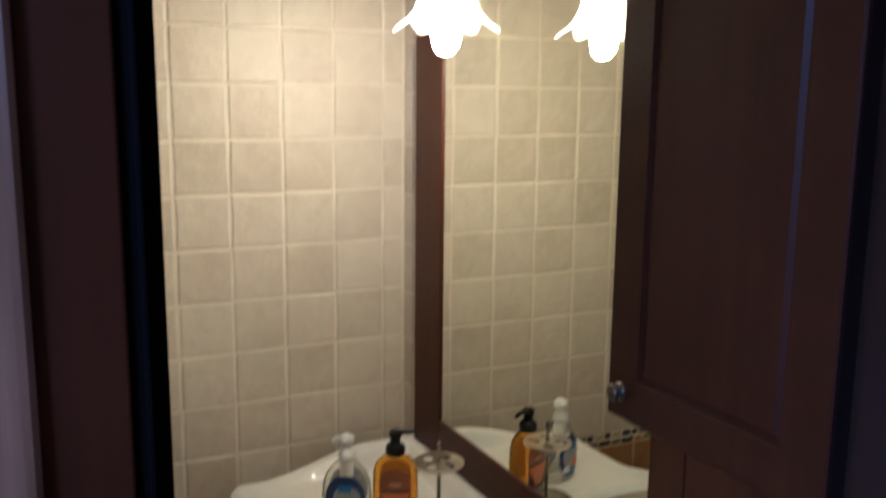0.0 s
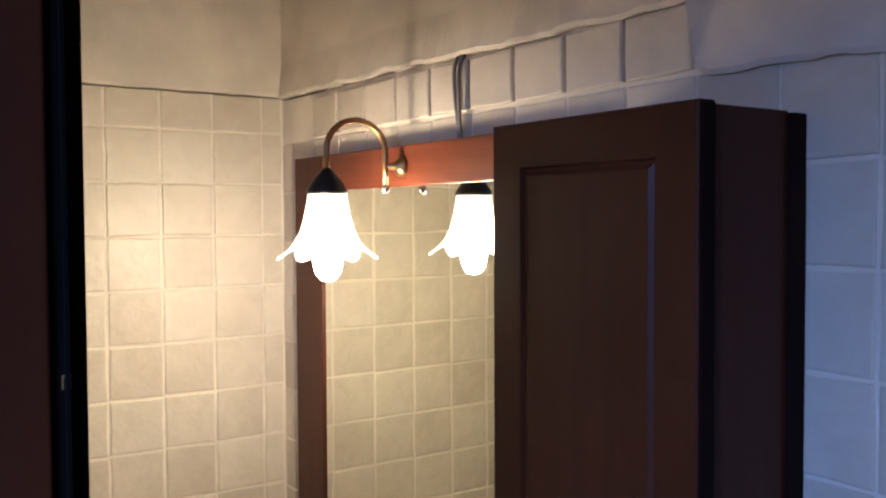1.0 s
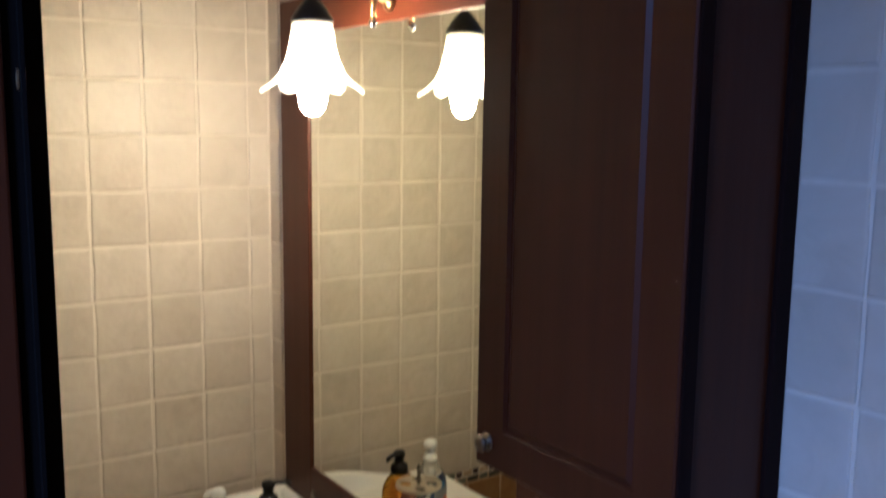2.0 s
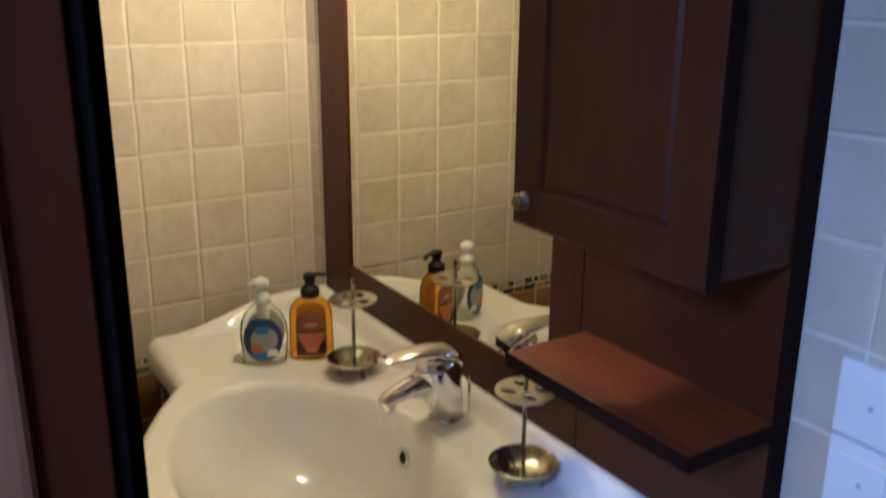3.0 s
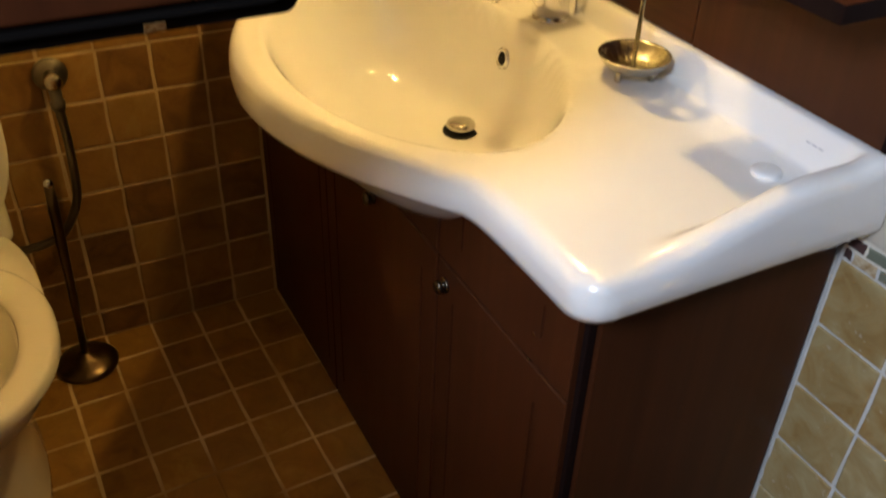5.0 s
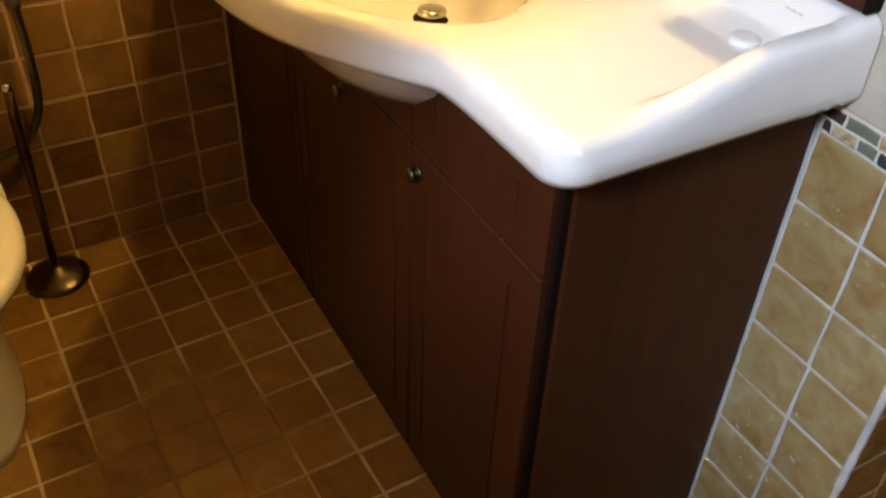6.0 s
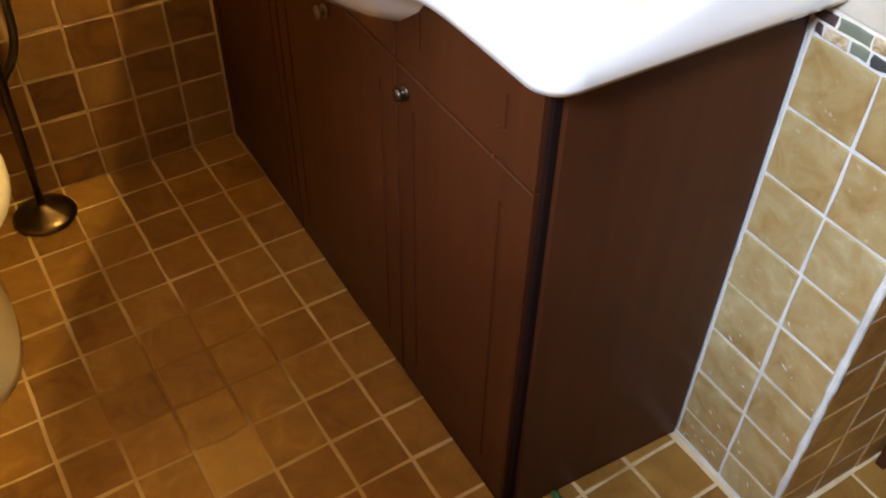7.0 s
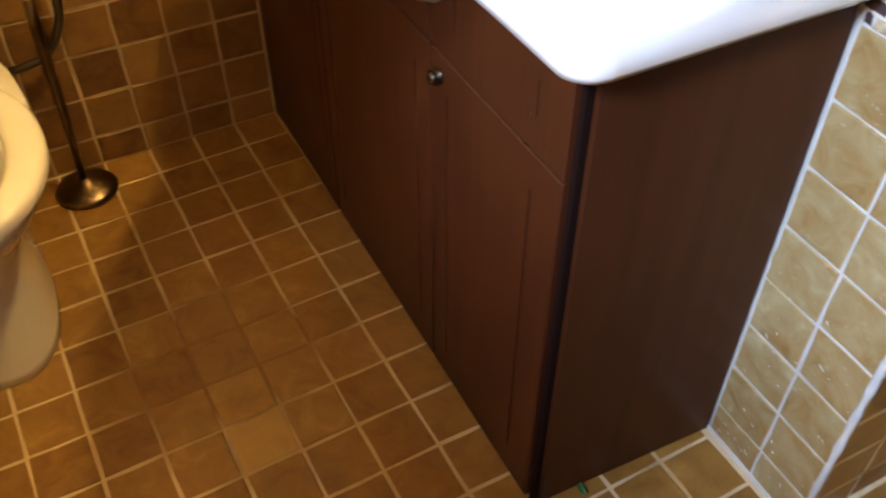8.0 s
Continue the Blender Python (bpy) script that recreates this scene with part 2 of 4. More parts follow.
def clear_plastic(name, tint, body, cover):
    """Thin tinted bottle plastic: mostly see-through, a little cloudy, with a glossy skin."""
    m, tree, bsdf = nodes_of(name)
    add, link = tree.nodes.new, tree.links.new
    co, n = add("ShaderNodeTexCoord"), add("ShaderNodeTexNoise")
    n.inputs["Scale"].default_value, n.inputs["Detail"].default_value = 35.0, 4.0
    link(co.outputs["Object"], n.inputs["Vector"])
    cloud = add("ShaderNodeMapRange")
    cloud.inputs[3].default_value, cloud.inputs[4].default_value = cover * 0.8, cover * 1.2
    link(n.outputs["Fac"], cloud.inputs[0])
    bsdf.inputs["Base Color"].default_value = (*body, 1)
    bsdf.inputs["Roughness"].default_value = 0.12
    see, gloss, fresnel = add("ShaderNodeBsdfTransparent"), add("ShaderNodeBsdfGlossy"), add("ShaderNodeFresnel")
    see.inputs["Color"].default_value = (*tint, 1)
    gloss.inputs["Roughness"].default_value = 0.05
    fresnel.inputs["IOR"].default_value = 1.16
    inner, skin = add("ShaderNodeMixShader"), add("ShaderNodeMixShader")
    link(cloud.outputs[0], inner.inputs[0])
    link(see.outputs[0], inner.inputs[1])
    link(bsdf.outputs[0], inner.inputs[2])
    link(fresnel.outputs[0], skin.inputs[0])
    link(inner.outputs[0], skin.inputs[1])
    link(gloss.outputs[0], skin.inputs[2])
    link(skin.outputs[0], tree.nodes["Material Output"].inputs["Surface"])
    return m


CLEAR_SOAP = clear_plastic("milky_clear_plastic", (0.97, 0.97, 0.94), (0.88, 0.86, 0.80), 0.26)
AMBER_SOAP = clear_plastic("amber_soap", (1.0, 0.72, 0.07), (1.0, 0.45, 0.008), 0.26)


def milk_glass(name, clear=0.4):
    """Thin white lamp glass: part of the light goes straight through, the rest is scattered."""
    m, tree, bsdf = nodes_of(name)
    add, link = tree.nodes.new, tree.links.new
    co, n = add("ShaderNodeTexCoord"), add("ShaderNodeTexNoise")
    n.inputs["Scale"].default_value, n.inputs["Detail"].default_value = 30.0, 4.0
    link(co.outputs["Object"], n.inputs["Vector"])
    tint = add("ShaderNodeValToRGB")
    tint.color_ramp.elements[0].color, tint.color_ramp.elements[1].color = (0.74, 0.72, 0.69, 1), (0.9, 0.89, 0.87, 1)
    link(n.outputs["Fac"], tint.inputs["Fac"])
    bsdf.inputs["Roughness"].default_value = 0.2
    link(tint.outputs["Color"], bsdf.inputs["Base Color"])
    scatter, straight = add("ShaderNodeBsdfTranslucent"), add("ShaderNodeBsdfTransparent")
    link(tint.outputs["Color"], scatter.inputs["Color"])
    body, both = add("ShaderNodeMixShader"), add("ShaderNodeMixShader")
    body.inputs[0].default_value, both.inputs[0].default_value = 0.6, clear
    link(bsdf.outputs[0], body.inputs[1])
    link(scatter.outputs[0], body.inputs[2])
    link(body.outputs[0], both.inputs[1])
    link(straight.outputs[0], both.inputs[2])
    link(both.outputs[0], tree.nodes["Material Output"].inputs["Surface"])
    return m


SHADE_GLASS = milk_glass("lamp_glass", 0.62)


# ---- building helpers ----
def part(name, bm, material, parent=None, label="", smooth=False):
    """Links a bmesh as one mesh object under a thing, a part, or nothing."""
    me = bpy.data.meshes.new(name)
    bmesh.ops.recalc_face_normals(bm, faces=bm.faces)
    bm.to_mesh(me)
    bm.free()
    for m in material if isinstance(material, (list, tuple)) else (material,):
        me.materials.append(m)
    if smooth:
        for p in me.polygons:
            p.use_smooth = True
    ob = new(name, me)
    if parent:
        ob.parent = parent
    if label:
        tagged(ob, label)
    return ob


def thing(name, label, category, group="", kind=""):
    return tagged(new(name), label, category, group, kind)


def box(x0, x1, y0, y1, z0, z1, bevel=0.0, segments=2):
    bm = bmesh.new()
    bmesh.ops.create_cube(bm, size=1.0)
    for v in bm.verts:
        v.co = Vector(((x0 + x1) / 2 + v.co.x * (x1 - x0), (y0 + y1) / 2 + v.co.y * (y1 - y0), (z0 + z1) / 2 + v.co.z * (z1 - z0)))
    if bevel:
        bmesh.ops.bevel(bm, geom=bm.edges[:], offset=bevel, segments=segments, profile=0.6, affect="EDGES")
    return bm


def loft(rings, close_start=True, close_end=True, bm=None):
    """Joins rings of equally many points."""
    bm = bm or bmesh.new()
    rows = [[bm.verts.new(p) for p in ring] for ring in rings]
    n = len(rows[0])
    for a, b in zip(rows, rows[1:]):
        for i in range(n):
            bm.faces.new((a[i], a[(i + 1) % n], b[(i + 1) % n], b[i]))
    if close_start:
        bm.faces.new(rows[0][::-1])
    if close_end:
        bm.faces.new(rows[-1])
    return bm


def lathe(profile, centre=(0, 0, 0), n=32, m=None, close=True):
    """Turns (radius, height) pairs round the z axis."""
    m = m or Matrix.Identity(4)
    rings = [[m @ Vector((centre[0] + r * math.cos(2 * math.pi * k / n), centre[1] + r * math.sin(2 * math.pi * k / n), centre[2] + z)) for k in range(n)] for r, z in profile]
    return loft(rings, close, close)


def tube(points, radius, n=12, taper=None):
    """A round bar along points; taper gives a radius factor at each point."""
    pts = [Vector(p) for p in points]
    rings, side = [], None
    for i, p in enumerate(pts):
        d = (pts[min(i + 1, len(pts) - 1)] - pts[max(i - 1, 0)]).normalized()
        if side is None:
            side = d.orthogonal().normalized()
        side = (side - d * side.dot(d)).normalized()
        other = d.cross(side)
        r = radius * (taper[i] if taper else 1)
        rings.append([p + r * (math.cos(2 * math.pi * k / n) * side + math.sin(2 * math.pi * k / n) * other) for k in range(n)])
    return loft(rings)


def curve(points, steps=8):
    """A smooth line through points."""
    p = [Vector(q) for q in points]
    p = [2 * p[0] - p[1]] + p + [2 * p[-1] - p[-2]]
    out = []
    for i in range(1, len(p) - 2):
        for s in range(steps):
            t = s / steps
            a, b, c, d = p[i - 1], p[i], p[i + 1], p[i + 2]
            out.append(0.5 * (2 * b + (c - a) * t + (2 * a - 5 * b + 4 * c - d) * t * t + (3 * b - a - 3 * c + d) * t**3))
    return out + [p[-2]]


def smoothstep(a, b, x):
    t = min(1.0, max(0.0, (x - a) / (b - a)))
    return t * t * (3 - 2 * t)


def tile_mesh(name, w, h, depth, material, rng, wobble=0.0012, edge=0.0022):
    """One hand-made tile, centred, face towards +z: wavy outline and a softened edge."""
    bm = bmesh.new()
    outline = []
    for cx, cy in ((-1, -1), (0, -1), (1, -1), (1, 0), (1, 1), (0, 1), (-1, 1), (-1, 0)):
        outline.append((cx * w / 2 + rng.uniform(-wobble, wobble), cy * h / 2 + rng.uniform(-wobble, wobble)))
    rings = []
    for inset, z in ((0, 0), (0, depth - edge * 0.8), (edge * 0.45, depth - edge * 0.2), (edge * 1.4, depth)):
        rings.append([Vector((x * (1 - 2 * inset / w), y * (1 - 2 * inset / h), z)) for x, y in outline])
    loft(rings, False, True, bm)
    me = bpy.data.meshes.new(name)
    bm.to_mesh(me)
    bm.free()
    me.materials.append(material)
    return me


def tile_field(parent, material, origin, u_axis, v_axis, us, vs, gap=0.004, depth=0.006, seed=1, skip=None, name="tile", tilt=0.006, group_label=""):
    """Lays single tiles between the joint lines us and vs of a plane."""
    rng = random.Random(seed)
    u_axis, v_axis, origin = Vector(u_axis), Vector(v_axis), Vector(origin)
    n = u_axis.cross(v_axis)
    meshes = {}
    for a, b in zip(us, us[1:]):
        for c, d in zip(vs, vs[1:]):
            if skip and skip((a + b) / 2, (c + d) / 2):
                continue
            key = (round(b - a, 3), round(d - c, 3))
            if key not in meshes:
                meshes[key] = [tile_mesh(name, b - a - gap, d - c - gap, depth, material, rng) for _ in range(5)]
            ob = new(name, rng.choice(meshes[key]))
            ob.parent = parent
            turn = Matrix((u_axis, v_axis, n)).transposed().to_4x4()
            place = origin + u_axis * (a + b) / 2 + v_axis * (c + d) / 2 + n * rng.uniform(-0.0012, 0.0004)
            ob.matrix_basis = Matrix.Translation(place) @ turn @ Euler((rng.uniform(-tilt, tilt), rng.uniform(-tilt, tilt), rng.uniform(-tilt, tilt) * 1.5)).to_matrix().to_4x4()


# ---- the room ----
BACK, RIGHT, TOP = -1.33, 2.35, 2.60
REVEAL_X, REVEAL_Y = 1.375, 0.30


def setting(name, bm, material, label, category):
    return tagged(part(name, bm, material), label, category, kind="structure")


floor = setting("floor", box(-0.12, RIGHT, BACK - 0.12, 0.45, -0.10, -0.0018), FLOOR_GROUT, "brown square-tiled bathroom floor with pale grout", "floor")
wall_west = setting("wall_west", box(-0.12, -0.0018, BACK - 0.12, 0.12, -0.005, 0.785), PALE_GROUT, "lower wall in brown square tiles with pale grout", "wall")
wall_west_upper = setting("wall_west_upper", box(-0.12, -0.0022, BACK - 0.12, 0.12, 0.785, 1.99), CREAM_GROUT, "upper wall in cream square tiles with cream grout", "wall")
wall_north = setting("wall_north", box(-0.005, REVEAL_X - 0.0025, 0.0025, 0.12, -0.005, 0.785), WHITE_GROUT, "lower wall in olive stone tiles with white grout", "wall")
wall_north_upper = setting("wall_north_upper", box(-0.005, REVEAL_X - 0.0025, 0.0025, 0.12, 0.785, 1.985), CREAM_GROUT, "upper wall in cream square tiles", "wall")
reveal = setting("wall_reveal", box(1.25, REVEAL_X - 0.0025, 0.12, REVEAL_Y, -0.005, TOP), WHITE_GROUT, "door reveal faced with brown glazed tiles", "wall")
setting("wall_east", box(RIGHT, RIGHT + 0.12, BACK - 0.12, 0.45, -0.1, 0.785), BROWN_TILE, "plain brown lower wall", "wall")
setting("wall_east_upper", box(RIGHT, RIGHT + 0.12, BACK - 0.12, 0.45, 0.785, TOP), PLASTER, "plain cream plastered wall", "wall")
setting("wall_lintel", box(REVEAL_X - 0.005, RIGHT, 0.12, REVEAL_Y, 2.08, TOP), PLASTER, "plain plastered wall over the door", "wall")
setting("ceiling", box(-0.12, RIGHT + 0.12, BACK - 0.12, 0.45, TOP, TOP + 0.1), CEILING_PAINT, "plain pale painted ceiling", "ceiling")
# unseen back wall; its window opening is sized to trim the daylight beam
WX0, WX1, WZ0, WZ1 = 1.30, 2.22, 1.40, 2.115
bm = box(-0.12, WX0, BACK - 0.12, BACK, -0.1, TOP)
for b in ((WX1, RIGHT, -0.1, TOP), (WX0, WX1, -0.1, WZ0), (WX0, WX1, WZ1, TOP)):
    bmesh.ops.create_cube(bm, size=1.0, matrix=Matrix.Translation(((b[0] + b[1]) / 2, BACK - 0.06, (b[2] + b[3]) / 2)) @ Matrix.Diagonal((b[1] - b[0], 0.12, b[3] - b[2], 1)))
setting("wall_south", bm, PLASTER, "plain cream plastered wall with a window opening", "wall")


def ragged_plaster(length, along, z_low, wave, thick):
    """Plaster above the tiles, its lower edge uneven and broken."""
    bm = bmesh.new()
    n = 90
    edge = [z_low(length * i / n) + wave * (noise.noise(Vector((i * 0.21, 3.1, length))) + 0.5 * noise.noise(Vector((i * 0.9, 8.1, length)))) for i in range(n + 1)]
    front = [thick * (1.0 + 0.5 * noise.noise(Vector((i * 0.33, 1.1, 5.0)))) for i in range(n + 1)]
    cols = []
    for i in range(n + 1):
        s = length * i / n
        if along == "x":
            cols.append([bm.verts.new(p) for p in ((s, 0.10, edge[i]), (s, -front[i] + 0.002, edge[i]), (s, -front[i], edge[i] + 0.006), (s, -0.002, edge[i] + 0.07), (s, -0.002, TOP), (s, 0.10, TOP))])
        else:
            cols.append([bm.verts.new(p) for p in ((-0.10, -s, edge[i]), (front[i] - 0.002, -s, edge[i]), (front[i], -s, edge[i] + 0.006), (0.002, -s, edge[i] + 0.07), (0.002, -s, TOP), (-0.10, -s, TOP))])
    for a, b in zip(cols, cols[1:]):
        for k in range(6):
            bm.faces.new((a[k], a[(k + 1) % 6], b[(k + 1) % 6], b[k]))
    bm.faces.new(cols[0])
    bm.faces.new(cols[-1][::-1])
    return bm


tagged(part("trim_plaster_north", ragged_plaster(1.375, "x", lambda x: 1.993 - 0.018 * x - 0.078 * smoothstep(1.058, 1.072, x), 0.006, 0.0085), PLASTER, smooth=False), "cream plaster with a ragged lower edge above the tiles", "plaster", kind="structure")
tagged(part("trim_plaster_west", ragged_plaster(1.33, "y", lambda y: 1.994, 0.003, 0.004), PLASTER), "cream plaster above the tiles", "plaster", kind="structure")

# white grout bead on the outer corner of the reveal
bead_rings = []
for i in range(121):
    z = 0.0 + 1.97 * i / 120
    r = 0.0058 + 0.0026 * noise.noise(Vector((z * 30, 4.0, 1.0)))
    bead_rings.append([Vector((REVEAL_X - 0.0045 + r * math.cos(2 * math.pi * k / 10), 0.0045 + r * math.sin(2 * math.pi * k / 10), z)) for k in range(10)])
for name, start, end, size in (("trim_cabinet_bead", (1.1690, 0.0020, 0.0), (1.1720, 0.0020, 0.79), 0.0033), ("trim_floor_bead", (1.166, 0.0015, 0.0005), (1.374, 0.0015, 0.0005), 0.0052)):
    start, end = Vector(start), Vector(end)
    rings = []
    for i in range(81):
        c = start.lerp(end, i / 80)
        r = size * (1.0 + 0.35 * noise.noise(Vector((c.x * 40, c.z * 40, 7.0))))
        side = Vector((1, 0, 0)) if name == "trim_cabinet_bead" else Vector((0, 0, 1))
        rings.append([c + side * r * math.cos(2 * math.pi * k / 8) + Vector((0, 1, 0)) * r * math.sin(2 * math.pi * k / 8) for k in range(8)])
    setting(name, loft(rings), WHITE_GROUT, "uneven white grout bead along the tiles", "trim")
setting("trim_corner_bead", loft(bead_rings), WHITE_GROUT, "rough white grout bead along the tiled corner", "trim")

# ---- vanity cabinet ----
CAB_X, CAB_Y = 1.156, -0.345


def framed_front(name, x0, x1, z0, z1, y, parent, material, groove, thick=0.02, label="", chamfer=0.002):
    """A slab front with a routed groove rectangle; groove = (x0, x1, z0, z1)."""
    gx0, gx1, gz0, gz1 = groove
    bm = bmesh.new()
    w, d = 0.005, 0.004
    loops = []
    for (a, b, c, e), yy in (((x0, x1, z0, z1), y + thick), ((x0, x1, z0, z1), y + chamfer), ((x0 + chamfer, x1 - chamfer, z0 + chamfer, z1 - chamfer), y), ((gx0, gx1, gz0, gz1), y),
                             ((gx0 + w * 0.4, gx1 - w * 0.4, gz0 + w * 0.4, gz1 - w * 0.4), y + d), ((gx0 + w, gx1 - w, gz0 + w, gz1 - w), y + d),
                             ((gx0 + 2 * w, gx1 - 2 * w, gz0 + 2 * w, gz1 - 2 * w), y + 0.0008)):
        loops.append([Vector((a, yy, c)), Vector((b, yy, c)), Vector((b, yy, e)), Vector((a, yy, e))])
    return part(name, loft(loops, True, True, bm), material, parent, label)


def slotted_front(name, x0, x1, z0, z1, y, parent, material, slots, low, high, thick=0.02):
    """A slab front with eased edges and upright routed slots at slots, running from low to high."""
    w, d, ease = 0.0026, 0.0045, 0.002
    xs = sorted([x0, x0 + ease, x1 - ease, x1] + [g + k * w for g in slots for k in (-1, -0.35, 0.35, 1)])
    zs = [z0, z0 + ease, low, low + 0.006, high - 0.006, high, z1 - ease, z1]
    bm = bmesh.new()

    def sunk(x, z):
        if x in (x0, x1) or z in (z0, z1):
            return ease
        if low < z < high and any(abs(x - g) < w * 0.5 for g in slots):
            return d
        return 0.0

    grid = [[bm.verts.new((x, y + sunk(x, z), z)) for z in zs] for x in xs]
    for a, b in zip(grid, grid[1:]):
        for k in range(len(zs) - 1):
            bm.faces.new((a[k], b[k], b[k + 1], a[k + 1]))
    ring = [g[0] for g in grid] + grid[-1][1:] + [g[-1] for g in grid[-2::-1]] + grid[0][-2:0:-1]
    rear = [bm.verts.new((v.co.x, y + thick, v.co.z)) for v in ring]
    for k in range(len(ring)):
        bm.faces.new((ring[k], rear[k], rear[(k + 1) % len(ring)], ring[(k + 1) % len(ring)]))
    bm.faces.new(rear)
    return part(name, bm, material, parent)


def knob(parent, x, y, z, material, size=1.0):
    turn = Matrix.Translation((x, y, z)) @ Matrix.Rotation(radians(90), 4, "X") @ Matrix.Scale(size, 4)
    return part("knob", lathe([(0.001, -0.001), (0.0135, -0.001), (0.0145, 0.002), (0.0105, 0.0035), (0.0065, 0.005), (0.0068, 0.007), (0.0115, 0.0095), (0.0135, 0.0135), (0.0118, 0.017), (0.0065, 0.019), (0.001, 0.0195)], n=24, m=turn), material, parent, "round tarnished metal knob", True)


vanity = thing("vanity_cabinet", "dark mahogany vanity cabinet with panelled doors standing on the floor", "cabinet")
part("body", box(0.004, CAB_X - 0.022, CAB_Y + 0.024, -0.004, 0.0, 0.675), MAHOGANY, vanity)
bm = box(CAB_X - 0.02, CAB_X, CAB_Y + 0.020, -0.004, 0.0, 0.80, 0.0015)
for v in bm.verts:  # the side stands slightly out of square
    v.co.x += 0.012 * (v.co.y - CAB_Y) / -CAB_Y
part("side_panel", bm, MAHOGANY, vanity)
part("corner_strip", box(CAB_X - 0.0145, CAB_X - 0.0065, CAB_Y + 0.009, CAB_Y + 0.0195, 0.0, 0.80, 0.001), EDGE_BAND, vanity, "dark edge band on the cabinet corner")
DOORS = ((0.01, 0.396, (0.048, 0.363)), (0.400, 0.826, (0.441, 0.780)), (0.830, 1.1405, (0.875, 1.081)))
for n, (x0, x1, slots) in enumerate(DOORS):
    door = slotted_front("door", x0, x1, 0.012, 0.652, CAB_Y, vanity, MAHOGANY, slots, 0.075, 0.602)
    if n:
        knob(door, (0.608, 0.853)[n - 1], CAB_Y - 0.001, 0.618, KNOB_METAL, 0.8)
    if n == 1:
        slotted_front("drawer_front", x0, x1, 0.656, 0.722, CAB_Y, vanity, MAHOGANY, slots, 0.690, 0.710)
    else:
        slotted_front("drawer_front", x0, x1, 0.656, 0.795, CAB_Y, vanity, MAHOGANY, (slots[0] + 0.018, slots[1]), 0.700, 0.752)
for x, z in ((1.067, 0.699), (1.062, 0.655)):
    turn = Matrix.Translation((x, CAB_Y, z)) @ Matrix.Rotation(radians(90), 4, "X")
    part("screw", lathe([(0.0026, -0.001), (0.0026, 0.0008), (0.0005, 0.0012)], n=10, m=turn), TARNISHED, vanity, "small screw head")
part("plinth", box(0.01, CAB_X - 0.024, CAB_Y + 0.006, CAB_Y + 0.02, 0.0, 0.012), MAHOGANY, vanity)

# ---- washbasin ----
BX0, BX1, BC, DECK, UNDER = 0.07, 1.208, 0.649, 0.878, 0.821
DRAIN = (0.640, -0.212)


def front_line(x):
    d = abs(x - BC)
    c = math.cos(min(math.pi, math.pi / 2 * d / 0.335))
    b = 0.153 * math.copysign(abs(c) ** 0.8, c)
    y = -0.391 - 0.5 * (b + math.sqrt(b * b + 0.03**2)) + 0.002
    r = 0.036
    for end, s in ((BX1, 1), (BX0, -1)):
        e = (x - (end - s * r)) * s
        if e > 0:
            y += r - math.sqrt(max(0.0, r * r - e * e))
    return y


def bowl_share(x, y):
    """0 at the drain, 1 on the bowl's rim."""
    dx, dy = x - DRAIN[0], y - DRAIN[1]
    far = math.hypot(dx, dy)
    if far < 1e-6:
        return 0.0
    dx, dy = dx / far, dy / far
    a, b, cx, cy = 0.291, 0.182, 0.661 - DRAIN[0], -0.313 - DRAIN[1]
    p, q, r = dx * dx / a**2 + dy * dy / b**2, -2 * (dx * cx / a**2 + dy * cy / b**2), cx * cx / a**2 + cy * cy / b**2 - 1
    return far / ((-q + math.sqrt(q * q - 4 * p * r)) / (2 * p))


def basin_top(x, y):
    z = DECK - 0.006 * smoothstep(0.90, 0.96, x) * smoothstep(-0.02, -0.06, y)
    lip = 0.044 * smoothstep(-0.335, -0.11, y) * max(smoothstep(BX1 - 0.050, BX1 - 0.025, x), smoothstep(BX0 + 0.060, BX0 + 0.034, x))
    splash = 0.044 * smoothstep(-0.046, -0.030, y)
    z += max(lip, splash) + 0.008 * smoothstep(0.195, 0.170, abs(x - 0.650)) * smoothstep(-0.155, -0.135, y) * (1 - smoothstep(-0.046, -0.030, y))
    s = bowl_share(x, y)
    if s < 1.15:
        low = DECK + 0.004 - 0.164 * (1 - (0.10 * s + 0.90 * s**3.8))
        h = 0.5 + 0.5 * (low - z) / 0.007
        h = min(1.0, max(0.0, h))
        z = low + (z - low) * h - 0.007 * h * (1 - h)
    edge = min((y - front_line(x)) * 0.86, x - BX0, BX1 - x)
    r = 0.020
    if edge < r:
        k = 1 - max(0.0, edge) / r
        z -= r * (1 - math.sqrt(max(0.0, 1 - k * k)))
    return z


